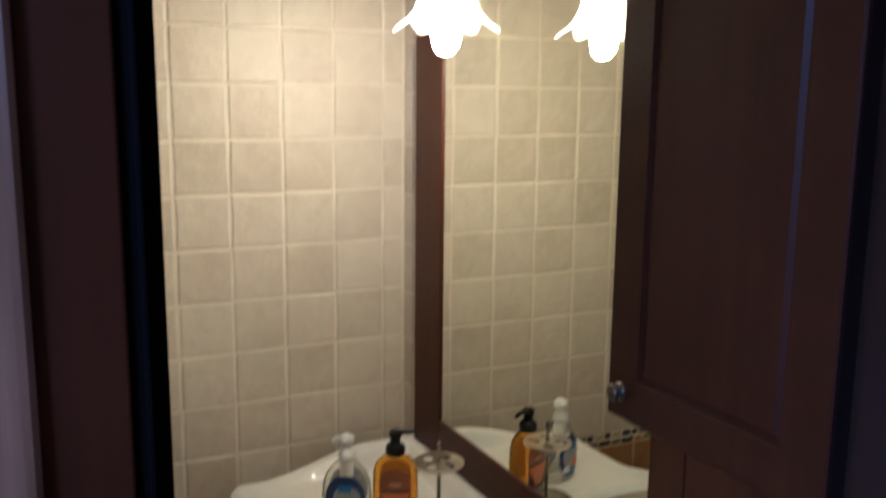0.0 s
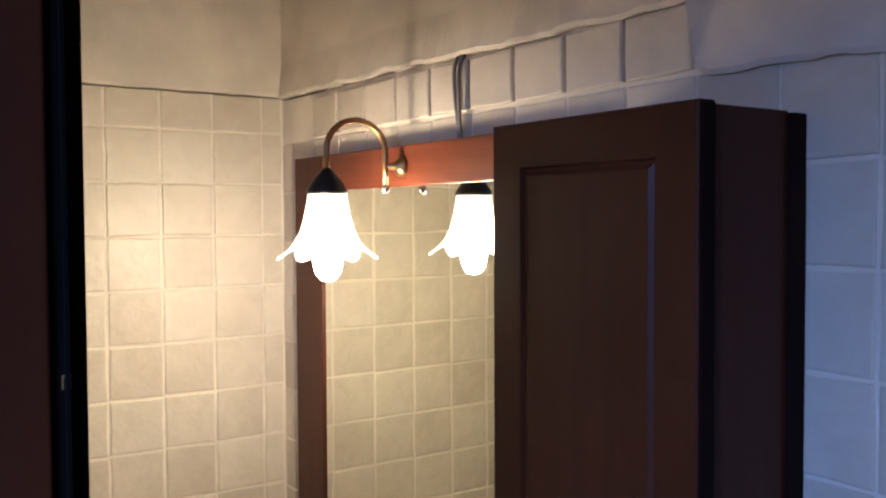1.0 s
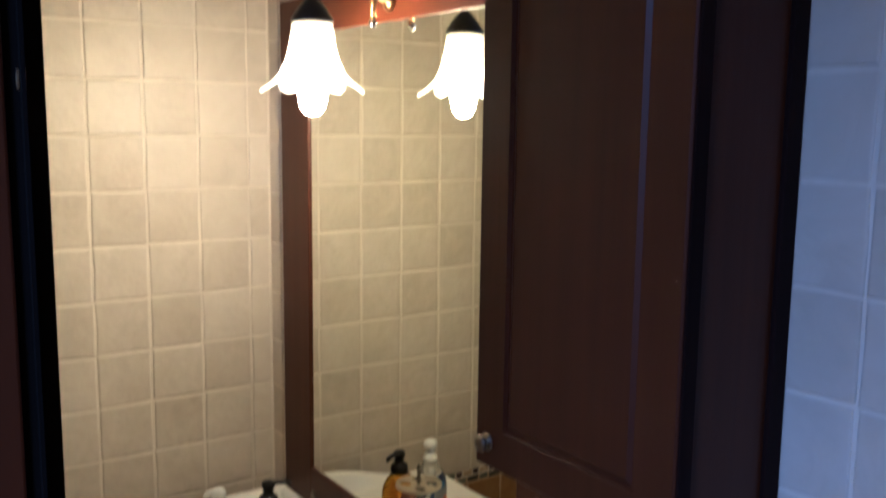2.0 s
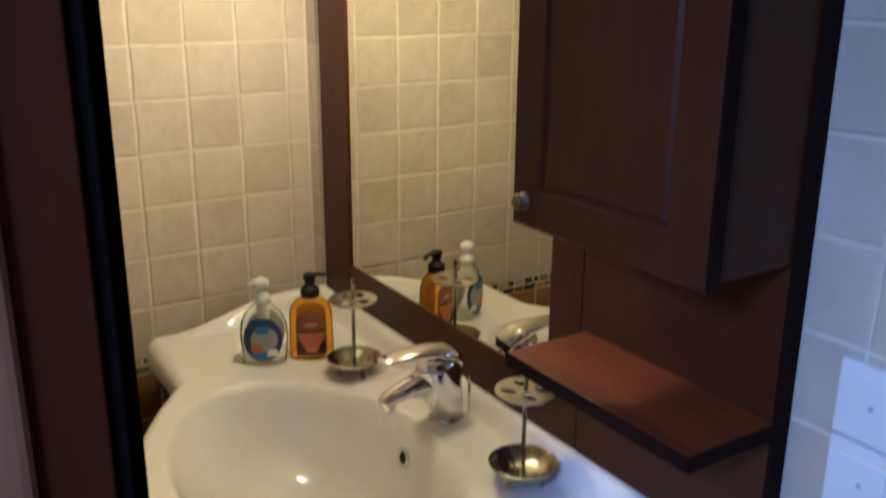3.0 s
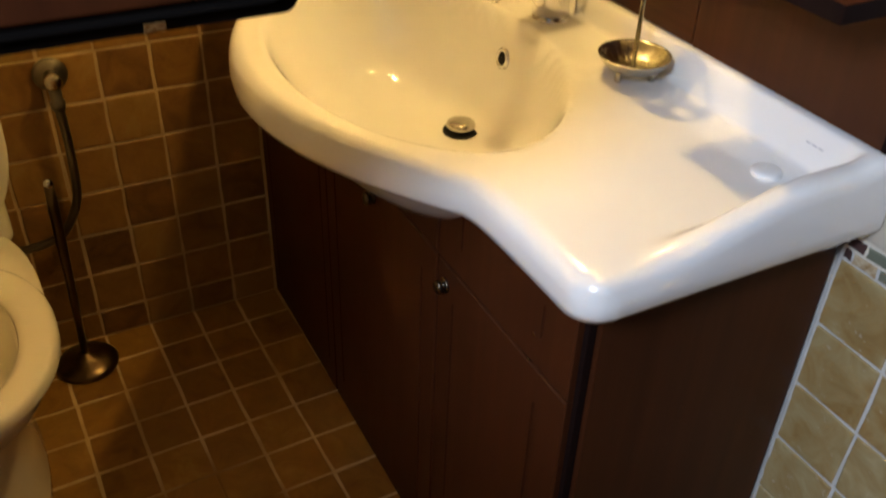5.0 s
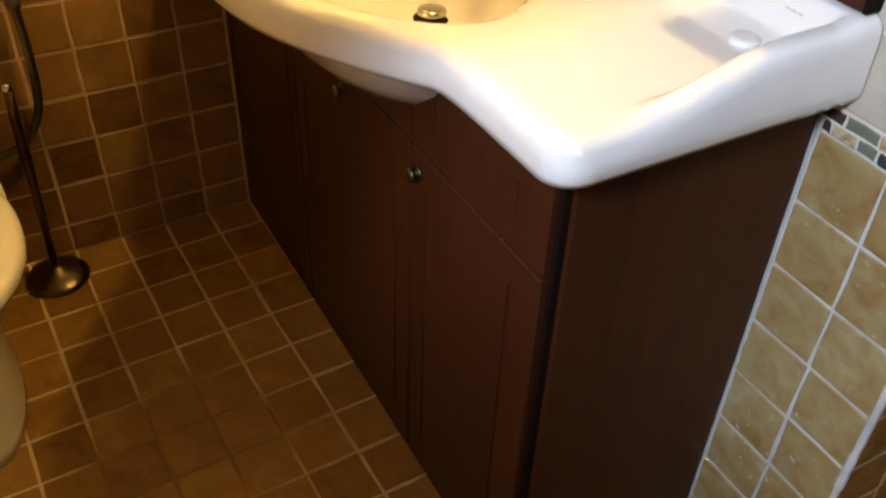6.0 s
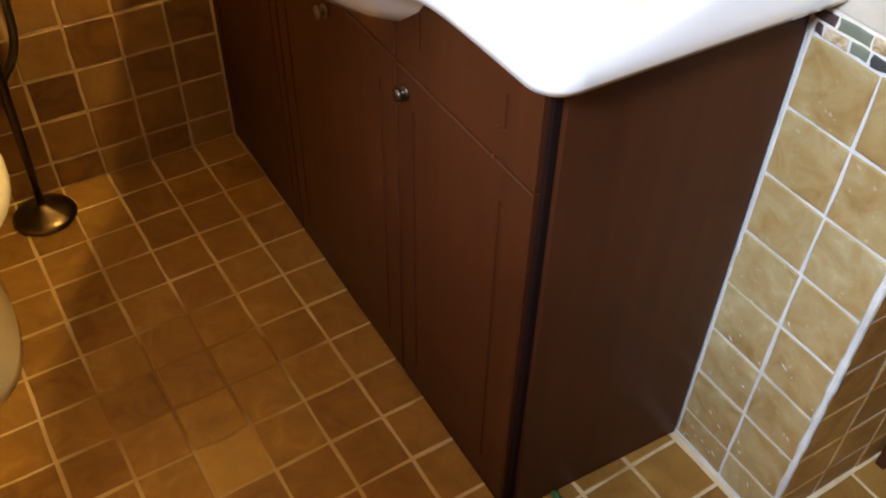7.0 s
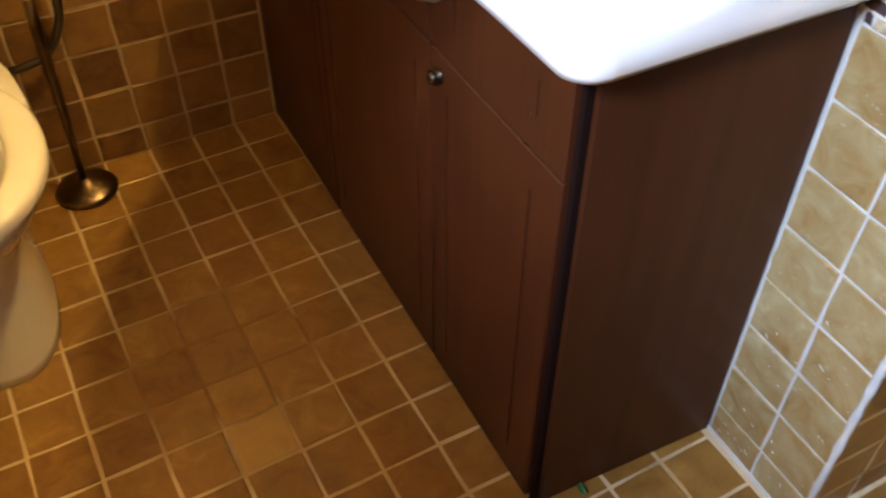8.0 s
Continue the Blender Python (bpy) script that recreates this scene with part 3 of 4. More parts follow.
def basin_mesh():
    bm = bmesh.new()
    nx, ny = 150, 84
    us = [0.5 - 0.5 * math.cos(math.pi * i / nx) for i in range(nx + 1)]
    us = [0.65 * u + 0.35 * i / nx for i, u in enumerate(us)]
    vs = [0.55 * (0.5 - 0.5 * math.cos(math.pi * j / ny)) + 0.45 * j / ny for j in range(ny + 1)]
    rows = []
    for u in us:
        x = BX0 + (BX1 - BX0) * u
        f = front_line(x)
        rows.append([bm.verts.new((x, f + (-0.003 - f) * v, basin_top(x, f + (-0.003 - f) * v))) for v in vs])
    for a, b in zip(rows, rows[1:]):
        for j in range(ny):
            bm.faces.new((a[j], b[j], b[j + 1], a[j + 1]))
    ring = [r[0] for r in rows] + rows[-1][1:] + [r[-1] for r in rows[-2::-1]] + rows[0][-2:0:-1]
    mid = Vector((BC, -0.25, 0))
    for inset, z in ((-0.001, 0.848), (0.0, 0.834), (0.006, UNDER + 0.003), (0.016, UNDER)):
        nxt = []
        for v in ring:
            to = Vector((mid.x - v.co.x, mid.y - v.co.y, 0))
            step = min(inset, 0.02) if inset > 0 else inset
            nxt.append(bm.verts.new((v.co.x + to.normalized().x * step, min(-0.003, v.co.y + to.normalized().y * step), z)))
        for i in range(len(ring)):
            bm.faces.new((ring[i], nxt[i], nxt[(i + 1) % len(ring)], ring[(i + 1) % len(ring)]))
        ring = nxt
    last = []
    for v in ring:
        dx, dy = v.co.x - DRAIN[0], v.co.y - DRAIN[1]
        far = math.hypot(dx, dy)
        k = min(1.0, 1.01 / bowl_share(v.co.x, v.co.y))
        last.append(bm.verts.new((DRAIN[0] + dx * k, DRAIN[1] + dy * k, UNDER)))
    for i in range(len(ring)):
        bm.faces.new((ring[i], last[i], last[(i + 1) % len(ring)], ring[(i + 1) % len(ring)]))
    return bm


basin = thing("washbasin", "white glazed porcelain washbasin with a curved front on the vanity cabinet", "washbasin")
part("bowl_and_deck", basin_mesh(), PORCELAIN, basin, smooth=True)
belly = []
for share in (1.06, 1.0, 0.93, 0.84, 0.72, 0.58, 0.42, 0.25):
    ring = []
    for k in range(64):
        a = 2 * math.pi * k / 64
        reach = 0.01 / bowl_share(DRAIN[0] + 0.01 * math.cos(a), DRAIN[1] + 0.01 * math.sin(a))
        far = reach * share
        ring.append(Vector((DRAIN[0] + far * math.cos(a), DRAIN[1] + far * math.sin(a), min(UNDER + 0.003, DECK - 0.048 - 0.160 * (1 - min(1.0, share)**3.8)))))
    belly.append(ring)
part("underside", loft(belly, False, True), PORCELAIN, basin, smooth=True)
zd = basin_top(*DRAIN) + 0.002
drain = part("drain", lathe([(0.0275, -0.012), (0.0275, 0.0010), (0.0255, 0.0016), (0.0005, 0.0012)], (DRAIN[0], DRAIN[1], zd + 0.001), 36), BLACK_HOLE, basin, "dark open drain", True)
part("plug", lathe([(0.006, 0.0), (0.006, 0.012), (0.021, 0.013), (0.0225, 0.017), (0.021, 0.021), (0.012, 0.0235), (0.001, 0.024)], (DRAIN[0], DRAIN[1], zd - 0.0065), 36), CHROME_PLUG, drain, "raised chrome plug", True)
oy = -0.20
while basin_top(0.634, oy) < 0.822:
    oy += 0.0005
slope = math.atan2(basin_top(0.634, oy + 0.004) - basin_top(0.634, oy - 0.004), 0.008)
turn = Matrix.Translation((0.634, oy, basin_top(0.634, oy))) @ Matrix.Rotation(slope, 4, "X")
over = part("overflow_ring", lathe([(0.0095, -0.004), (0.0095, 0.003), (0.0125, 0.0045), (0.0160, 0.003), (0.0165, -0.004)], n=28, m=turn, close=False), CHROME, basin, "chrome overflow ring", True)
part("overflow_hole", lathe([(0.0005, 0.0022), (0.0108, 0.0024)], n=24, m=turn, close=False), BLACK_HOLE, over)
part("hole_cover", lathe([(0.0165, -0.003), (0.017, 0.003), (0.0155, 0.0055), (0.009, 0.0065), (0.001, 0.0067)], (1.1115, -0.0895, basin_top(1.1115, -0.0895)), 32), WHITE_PLASTIC, basin, "round white plastic hole cover", True)
for i in range(3):
    part("maker_mark", box(1.11 + 0.009 * i, 1.117 + 0.009 * i, -0.0375, -0.0350, 0.899, 0.9012), MARK_GREY, basin, "small grey printed mark")

# ---- tap ----
tap = thing("mixer_tap", "chrome single-lever basin mixer tap on the washbasin", "tap")
TX, TY = 0.655, -0.078
TZ = basin_top(TX, TY)


def oval(cx, cy, cz, a, b, tilt=0.0, n=20):
    """A level-ish oval in x and y, leaning about x by tilt."""
    return [Vector((cx + a * math.cos(2 * math.pi * k / n), cy + b * math.sin(2 * math.pi * k / n) * math.cos(tilt), cz + b * math.sin(2 * math.pi * k / n) * math.sin(tilt))) for k in range(n)]


part("base_ring", lathe([(0.0275, -0.004), (0.028, 0.001), (0.0265, 0.003), (0.022, 0.0035)], (TX, TY, TZ), 32), CHROME, tap, smooth=True)
part("body", loft([oval(TX, TY, TZ + 0.002, 0.0265, 0.027), oval(TX, TY - 0.003, TZ + 0.020, 0.026, 0.029), oval(TX, TY - 0.008, TZ + 0.042, 0.0255, 0.034), oval(TX, TY - 0.014, TZ + 0.064, 0.0255, 0.038), oval(TX, TY - 0.016, TZ + 0.086, 0.0255, 0.037), oval(TX, TY - 0.016, TZ + 0.102, 0.023, 0.033)]), CHROME, tap, smooth=True)
spout = []
for y, z, a, b in ((0.005, 0.052, 0.022, 0.030), (-0.025, 0.062, 0.021, 0.025), (-0.05, 0.067, 0.0195, 0.0185), (-0.075, 0.064, 0.018, 0.0135), (-0.095, 0.059, 0.0165, 0.0105), (-0.108, 0.054, 0.0145, 0.0085), (-0.113, 0.052, 0.011, 0.006)):
    spout.append([Vector((TX + a * math.cos(2 * math.pi * k / 20), TY + y, TZ + z + b * math.sin(2 * math.pi * k / 20))) for k in range(20)])
part("spout", loft(spout), CHROME, tap, smooth=True)
part("aerator", lathe([(0.0095, -0.012), (0.0105, -0.010), (0.0105, 0.004), (0.009, 0.008)], (TX, TY - 0.100, TZ + 0.050), 20), CHROME, tap, smooth=True)
lever = []
for y, z, a, b in ((0.020, 0.088, 0.014, 0.006), (0.014, 0.101, 0.024, 0.012), (-0.006, 0.111, 0.0265, 0.013), (-0.03, 0.117, 0.0235, 0.009), (-0.06, 0.120, 0.020, 0.0065), (-0.09, 0.119, 0.018, 0.005), (-0.108, 0.118, 0.015, 0.0042), (-0.114, 0.118, 0.009, 0.003)):
    lever.append([Vector((TX + a * math.cos(2 * math.pi * k / 20), TY + y, TZ + z + b * math.sin(2 * math.pi * k / 20))) for k in range(20)])
part("lever", loft(lever), CHROME, tap, smooth=True)
rod = part("pop_up_rod", tube([(TX + 0.012, TY + 0.034, TZ - 0.002), (TX + 0.012, TY + 0.034, TZ + 0.055)], 0.0018), CHROME, tap, smooth=True)
part("rod_knob", lathe([(0.002, -0.004), (0.004, 0.0), (0.0042, 0.005), (0.003, 0.009), (0.0005, 0.010)], (TX + 0.012, TY + 0.034, TZ + 0.055), 16), CHROME, rod, smooth=True)


# ---- soap dishes with toothbrush stands ----
def dish_stand():
    root = thing("toothbrush_stand", "tarnished metal dish with upright rod and slotted disc on washbasin", "toothbrush holder", "pair of toothbrush stands")
    part("dish", lathe([(0.0005, 0.013), (0.020, 0.0135), (0.034, 0.020), (0.044, 0.031), (0.0465, 0.034), (0.0475, 0.033), (0.046, 0.029), (0.036, 0.017), (0.021, 0.0105), (0.0005, 0.010)], n=40), TARNISHED, root, smooth=True)
    for k in range(3):
        a = radians(120 * k + 20)
        part("foot", lathe([(0.0005, 0.0), (0.004, 0.001), (0.0052, 0.005), (0.0035, 0.010), (0.003, 0.017)], (0.026 * math.cos(a), 0.026 * math.sin(a), 0), 12), TARNISHED, root, smooth=True)
    part("rod", lathe([(0.0032, 0.012), (0.0032, 0.163), (0.0045, 0.165), (0.0040, 0.171), (0.0005, 0.175)], n=14), TARNISHED, root, smooth=True)
    # flat disc with four slots
    bm = bmesh.new()
    n, R, z = 64, 0.041, 0.136
    hole = lambda cx, cy: [(cx + 0.0125 * math.cos(2 * math.pi * k / 12), cy + 0.0085 * math.sin(2 * math.pi * k / 12)) for k in range(12)]
    loops = [[(R * math.cos(2 * math.pi * k / n), R * math.sin(2 * math.pi * k / n)) for k in range(n)]]
    loops += [hole(sx * 0.017, sy * 0.015) for sx in (-1, 1) for sy in (-1, 1)]
    edges = []
    for lp in loops:
        vs = [bm.verts.new((x, y, z)) for x, y in lp]
        edges += [bm.edges.new((vs[i], vs[(i + 1) % len(vs)])) for i in range(len(vs))]
    bmesh.ops.triangle_fill(bm, use_beauty=True, use_dissolve=False, edges=edges)
    flat = bm.faces[:]
    up = bmesh.ops.extrude_face_region(bm, geom=flat)
    bmesh.ops.translate(bm, verts=[v for v in up["geom"] if isinstance(v, bmesh.types.BMVert)], vec=(0, 0, 0.003))
    part("slotted_disc", bm, DISC_STEEL, root, "pale worn metal disc")
    return root


stand = dish_stand()
stand.matrix_basis = pose(0.858, -0.084, basin_top(0.858, -0.084) - 0.0005, 0, 0, 20)
copy_thing(stand, pose(0.428, -0.121, basin_top(0.428, -0.121) - 0.0005, 0, 0, -15))


# ---- soap bottles ----
def rounded(a, b, z, n=40, p=2.6):
    out = []
    for k in range(n):
        c, s = math.cos(2 * math.pi * k / n), math.sin(2 * math.pi * k / n)
        out.append(Vector((a * math.copysign(abs(c) ** (2 / p), c), b * math.copysign(abs(s) ** (2 / p), s), z)))
    return out


def label_patch(body, z0, z1, half, shape, steps=14, off=0.0008, back=False, aside=0.0):
    """A thin label bent over the front of a bottle: body gives (a, b) at a height, shape the half width share."""
    bm = bmesh.new()
    rows = []
    for i in range(steps + 1):
        t = i / steps
        z = z0 + (z1 - z0) * t
        a, b = body(z)
        w = half * shape(t)
        row = []
        for k in range(11):
            x = w * (k / 5 - 1) + aside
            y = -b * max(0.0, 1 - abs(x / a) ** 2.6) ** (1 / 2.6) - off
            row.append(bm.verts.new((x, -y if back else y, z)))
        rows.append(row)
    for p, q in zip(rows, rows[1:]):
        for k in range(10):
            bm.faces.new((p[k], p[k + 1], q[k + 1], q[k]))
    up = bmesh.ops.extrude_face_region(bm, geom=bm.faces[:])
    bmesh.ops.translate(bm, verts=[v for v in up["geom"] if isinstance(v, bmesh.types.BMVert)], vec=(0, 0.0006 if back else -0.0006, 0))
    return bm


def interp(table):
    zs = [r[0] for r in table]
    return lambda z: tuple(float(np.interp(z, zs, [r[c] for r in table])) for c in (1, 2))


def pump(root, z, material, reach):
    top = part("pump", lathe([(0.0150, z - 0.006), (0.0165, z - 0.003), (0.0168, z + 0.007), (0.0145, z + 0.012), (0.0090, z + 0.0135), (0.0085, z + 0.024), (0.0110, z + 0.026), (0.0115, z + 0.034), (0.0085, z + 0.0375), (0.0005, z + 0.038)], n=28), material, root, smooth=True)
    rings = []
    for x, zz, w, h in ((-0.004, 0.0325, 0.0085, 0.0045), (reach * 0.4, 0.0345, 0.0065, 0.0036), (reach * 0.85, 0.0340, 0.0052, 0.0030), (reach, 0.0325, 0.0048, 0.0030), (reach + 0.003, 0.0295, 0.0042, 0.0022)):
        rings.append([Vector((x, w * math.cos(2 * math.pi * k / 12), z + zz + h * math.sin(2 * math.pi * k / 12))) for k in range(12)])
    part("nozzle", loft(rings), material, top, smooth=True)


clear = thing("soap_bottle", "clear soap bottle with blue label and white pump on washbasin", "soap bottle")
TABLE = ((0.0, 0.034, 0.019), (0.004, 0.038, 0.023), (0.025, 0.040, 0.025), (0.05, 0.0425, 0.0255), (0.075, 0.040, 0.024), (0.093, 0.032, 0.020), (0.104, 0.022, 0.016), (0.112, 0.0145, 0.0135), (0.118, 0.0125, 0.0125))
part("bottle", loft([rounded(a, b, z, p=2.3) for z, a, b in TABLE]), CLEAR_SOAP, clear, smooth=True)
head = part("pump", lathe([(0.0135, 0.114), (0.0145, 0.120), (0.0125, 0.128), (0.0085, 0.133), (0.0080, 0.138), (0.0120, 0.141), (0.0135, 0.147), (0.0120, 0.153), (0.0070, 0.157), (0.0005, 0.158)], n=28), WHITE_PLASTIC, clear, smooth=True)
part("nozzle", tube(curve([(0, 0, 0.148), (-0.010, 0, 0.149), (-0.018, 0, 0.146), (-0.020, 0, 0.141)], 5), 0.0055, 12), WHITE_PLASTIC, head, smooth=True)
egg = lambda t: math.sqrt(max(0.0, 1 - (1.9 * t - 0.95) ** 2))
part("dip_tube", lathe([(0.0005, 0.078), (0.0105, 0.079), (0.0115, 0.090), (0.0118, 0.117), (0.0005, 0.1175)], n=24), WHITE_PLASTIC, clear, "white pump neck seen through the clear shoulder", True)
for back in (False, True):
    lab = part("label", label_patch(interp(TABLE), 0.012, 0.090, 0.0335, egg, back=back), BLUE_LABEL, clear, "oval dark blue label")
    part("label_mark", label_patch(interp(TABLE), 0.030, 0.074, 0.0235, egg, 8, 0.0016, back, 0.003), NAVY_GREY, lab, "grey oval field")
    part("label_mark", label_patch(interp(TABLE), 0.064, 0.076, 0.011, lambda t: 1.0, 4, 0.0022, back), SKY_LABEL, lab, "blue plain bar")
    part("label_mark", label_patch(interp(TABLE), 0.015, 0.028, 0.024, lambda t: 0.7 + 0.3 * t, 4, 0.0016, back), SKY_LABEL, lab, "blue band")
    part("label_mark", label_patch(interp(TABLE), 0.022, 0.034, 0.011, lambda t: 1.0 - 0.4 * t, 4, 0.0022, back, 0.017), WHITE_LABEL, lab, "white plain shape")
    part("label_mark", label_patch(interp(TABLE), 0.029, 0.046, 0.011, egg, 8, 0.0026, back, -0.010), ORANGE_LABEL, lab, "orange plain shape")
clear.matrix_basis = pose(0.298, -0.232, basin_top(0.298, -0.232) - 0.0005, 0, 0, 62)

amber = thing("soap_bottle", "amber soap bottle with brown label and black pump on washbasin", "soap bottle")
TABLE2 = ((0.0, 0.036, 0.020), (0.004, 0.039, 0.023), (0.02, 0.040, 0.024), (0.05, 0.039, 0.024), (0.085, 0.038, 0.0235), (0.098, 0.034, 0.022), (0.108, 0.024, 0.018), (0.114, 0.015, 0.014), (0.120, 0.0125, 0.0125))
part("bottle", loft([rounded(a, b, z, p=2.8) for z, a, b in TABLE2]), AMBER_SOAP, amber, smooth=True)
pump(amber, 0.120, BLACK_PLASTIC, 0.036)
arch = lambda t: 1.0 if t < 0.8 else math.sqrt(max(0.05, 1 - ((t - 0.8) / 0.21) ** 2))
for back in (False, True):
    lab = part("label", label_patch(interp(TABLE2), 0.010, 0.094, 0.0265, arch, back=back), RUST_LABEL, amber, "rust-brown arched label")
    part("label_mark", label_patch(interp(TABLE2), 0.011, 0.036, 0.0255, lambda t: 1.0, 4, 0.0016, back), BROWN_LABEL, lab, "dark brown plain band")
    part("label_mark", label_patch(interp(TABLE2), 0.018, 0.054, 0.0255, lambda t: 0.35 + 0.65 * t, 8, 0.0024, back), ORANGE_LABEL, lab, "orange plain field")
    part("label_mark", label_patch(interp(TABLE2), 0.0545, 0.0575, 0.0258, lambda t: 1.0, 2, 0.0016, back), BROWN_LABEL, lab)
    part("label_mark", label_patch(interp(TABLE2), 0.064, 0.073, 0.012, egg, 6, 0.0016, back), TAN_LABEL, lab, "tan plain shape")
    part("label_mark", label_patch(interp(TABLE2), 0.028, 0.040, 0.009, egg, 6, 0.0032, back), TAN_LABEL, lab)
amber.matrix_basis = pose(0.316, -0.150, basin_top(0.316, -0.150) - 0.0005, 0, 0, 66)

# ---- mirror panel with wall cabinet ----
PX0, PX1, PZ0, PZ1, PY = 0.107, 1.196, 0.924, 1.862, -0.022
MX0, MX1, MZ0, MZ1 = 0.219, 0.824, 0.999, 1.798
panel = thing("mirror_panel", "dark mahogany mirror panel hung on the tiled wall above the washbasin", "mirror")
part("backing", box(PX0 + 0.004, PX1 - 0.004, -0.011, 0.001, PZ0 + 0.004, 1.842), EDGE_BAND, panel)
part("left_stile", box(PX0, MX0, PY, -0.010, PZ0, PZ1, 0.0018), MAHOGANY, panel)
part("right_stile", box(MX1, 0.8885, PY, -0.010, MZ0, MZ1, 0.0018), MAHOGANY, panel)
# top rail coloured lighter than the bottom one for the lamp close by
part("top_rail", box(MX0, 0.8885, PY + 0.0005, -0.010, MZ1, PZ1, 0.0018), MAHOGANY_LAMPLIT, panel)
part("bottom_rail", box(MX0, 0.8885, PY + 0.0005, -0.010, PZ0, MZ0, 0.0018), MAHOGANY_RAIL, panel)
part("side_board", box(0.891, PX1 - 0.006, PY, -0.010, PZ0, 1.845, 0.0012), MAHOGANY, panel)
part("edge_strip", box(PX1 - 0.006, PX1, PY - 0.001, -0.001, PZ0, 1.845, 0.001), EDGE_BAND, panel, "dark edge strip")
part("mirror_glass", box(MX0 - 0.003, MX1 + 0.003, -0.018, -0.0115, MZ0 - 0.003, MZ1 + 0.003), MIRROR, panel, "clear silvered mirror glass")

wallcab = thing("wall_cabinet", "dark mahogany wall cabinet with one closed panelled door", "cabinet")
part("body", box(0.912, 1.191, -0.131, PY, 1.272, 1.847, 0.0015), MAHOGANY, wallcab)
door = framed_front("door", 0.909, 1.196, 1.268, 1.849, -0.153, wallcab, MAHOGANY, (0.957, 1.149, 1.315, 1.802), 0.0205)
part("edge_strip", box(1.1955, 1.1985, -0.150, -0.1335, 1.270, 1.847), EDGE_BAND, door, "dark edge strip")
knob(door, 0.930, -0.1525, 1.297, KNOB_METAL, 0.72)

shelf = thing("wall_shelf", "dark mahogany shelf board below the wall cabinet", "shelf")
# board colour carries the lamplight falling on it
part("board", box(0.900, 1.194, -0.148, PY, 1.083, 1.1015, 0.0008), MAHOGANY_LAMPLIT, shelf)
part("edge_strip", box(0.900, 1.1957, -0.1500, -0.1478, 1.0832, 1.1013, 0.0006), EDGE_BAND, shelf, "dark edge strip")
part("end_strip", box(0.8985, 0.9003, -0.1478, PY - 0.001, 1.0832, 1.1013, 0.0006), EDGE_BAND, shelf, "dark edge strip")
part("end_strip", box(1.1938, 1.1958, -0.1478, PY, 1.0832, 1.1013, 0.0006), EDGE_BAND, shelf, "dark edge strip")

# ---- lamp over the mirror ----
lamp = thing("wall_lamp", "lit white glass bell lamp on a curved brass wall arm", "lamp")
LX, LY = 0.502, -0.152
turn = Matrix.Translation((LX, PY, 1.828)) @ Matrix.Rotation(radians(90), 4, "X")
part("wall_plate", lathe([(0.016, -0.001), (0.0165, 0.004), (0.011, 0.009), (0.006, 0.012), (0.005, 0.03)], n=24, m=turn), BRASS, lamp, smooth=True)
arc = [(LX, -0.052, 1.797), (LX, -0.052, 1.84)] + [(LX, (-0.052 + LY) / 2 + 0.05 * math.cos(a), 1.852 + 0.044 * math.sin(a)) for a in [math.pi * k / 14 for k in range(15)]] + [(LX, LY, 1.84), (LX, LY, 1.815)]
arm = part("arm", tube(arc, 0.0048, 14), BRASS, lamp, smooth=True)
part("finial", lathe([(0.0005, -0.008), (0.005, -0.006), (0.0072, 0.0), (0.005, 0.006), (0.0005, 0.008)], (LX, -0.052, 1.793), 18), CHROME, arm, "small bright ball finial", True)
part("cap", lathe([(0.006, 0.036), (0.009, 0.033), (0.020, 0.020), (0.030, 0.004), (0.031, 0.0), (0.029, -0.002)], (LX, LY, 1.787), 32), DARK_CAP, lamp, "dark metal cap", True)
rings = []
for r, z, wave in ((0.0285, 1.788, 0), (0.030, 1.775, 0), (0.034, 1.752, 0.0), (0.039, 1.732, 0.01), (0.046, 1.716, 0.04), (0.056, 1.704, 0.09), (0.064, 1.699, 0.14), (0.0655, 1.697, 0.15)):
    ring = []
    for k in range(72):
        a = 2 * math.pi * k / 72
        lobe = math.cos(6 * (a - radians(63)))
        ring.append(Vector((LX + r * (1 + wave * lobe) * math.cos(a), LY + r * (1 + wave * lobe) * math.sin(a), z - 0.055 * wave * lobe)))
    rings.append(ring)
shade = part("shade", loft(rings, False, False), SHADE_GLASS, lamp, "white glass bell shade with a wavy rim", True)
solid = shade.modifiers.new("thickness", "SOLIDIFY")
solid.thickness = 0.003
part("socket", lathe([(0.0005, 1.788), (0.0125, 1.786), (0.0125, 1.757), (0.010, 1.752), (0.0005, 1.751)], (LX, LY, 0), 24), SOCKET_GREY, lamp, "grey lamp socket", True)
part("bulb", lathe([(0.0005, 1.7505), (0.0125, 1.748), (0.0135, 1.738), (0.0185, 1.724), (0.0215, 1.700), (0.0215, 1.684), (0.0185, 1.668), (0.011, 1.658), (0.0005, 1.655)], (LX, LY, 0), 28), BULB_GLOW, lamp, "glowing bulb", True)

# ---- cable above the mirror panel ----
cable = thing("lamp_cable", "grey electric cable coming out of the wall above the mirror panel", "cable")
part("strand", tube(curve([(0.628, 0.004, 1.992), (0.630, -0.010, 1.965), (0.634, -0.012, 1.92), (0.636, -0.008, 1.88), (0.637, -0.006, 1.858)], 6), 0.0028), CABLE, cable, smooth=True)
part("strand", tube(curve([(0.640, 0.004, 1.990), (0.643, -0.011, 1.96), (0.645, -0.014, 1.925), (0.643, -0.010, 1.885), (0.640, -0.006, 1.858)], 6), 0.0028), CABLE, cable, smooth=True)

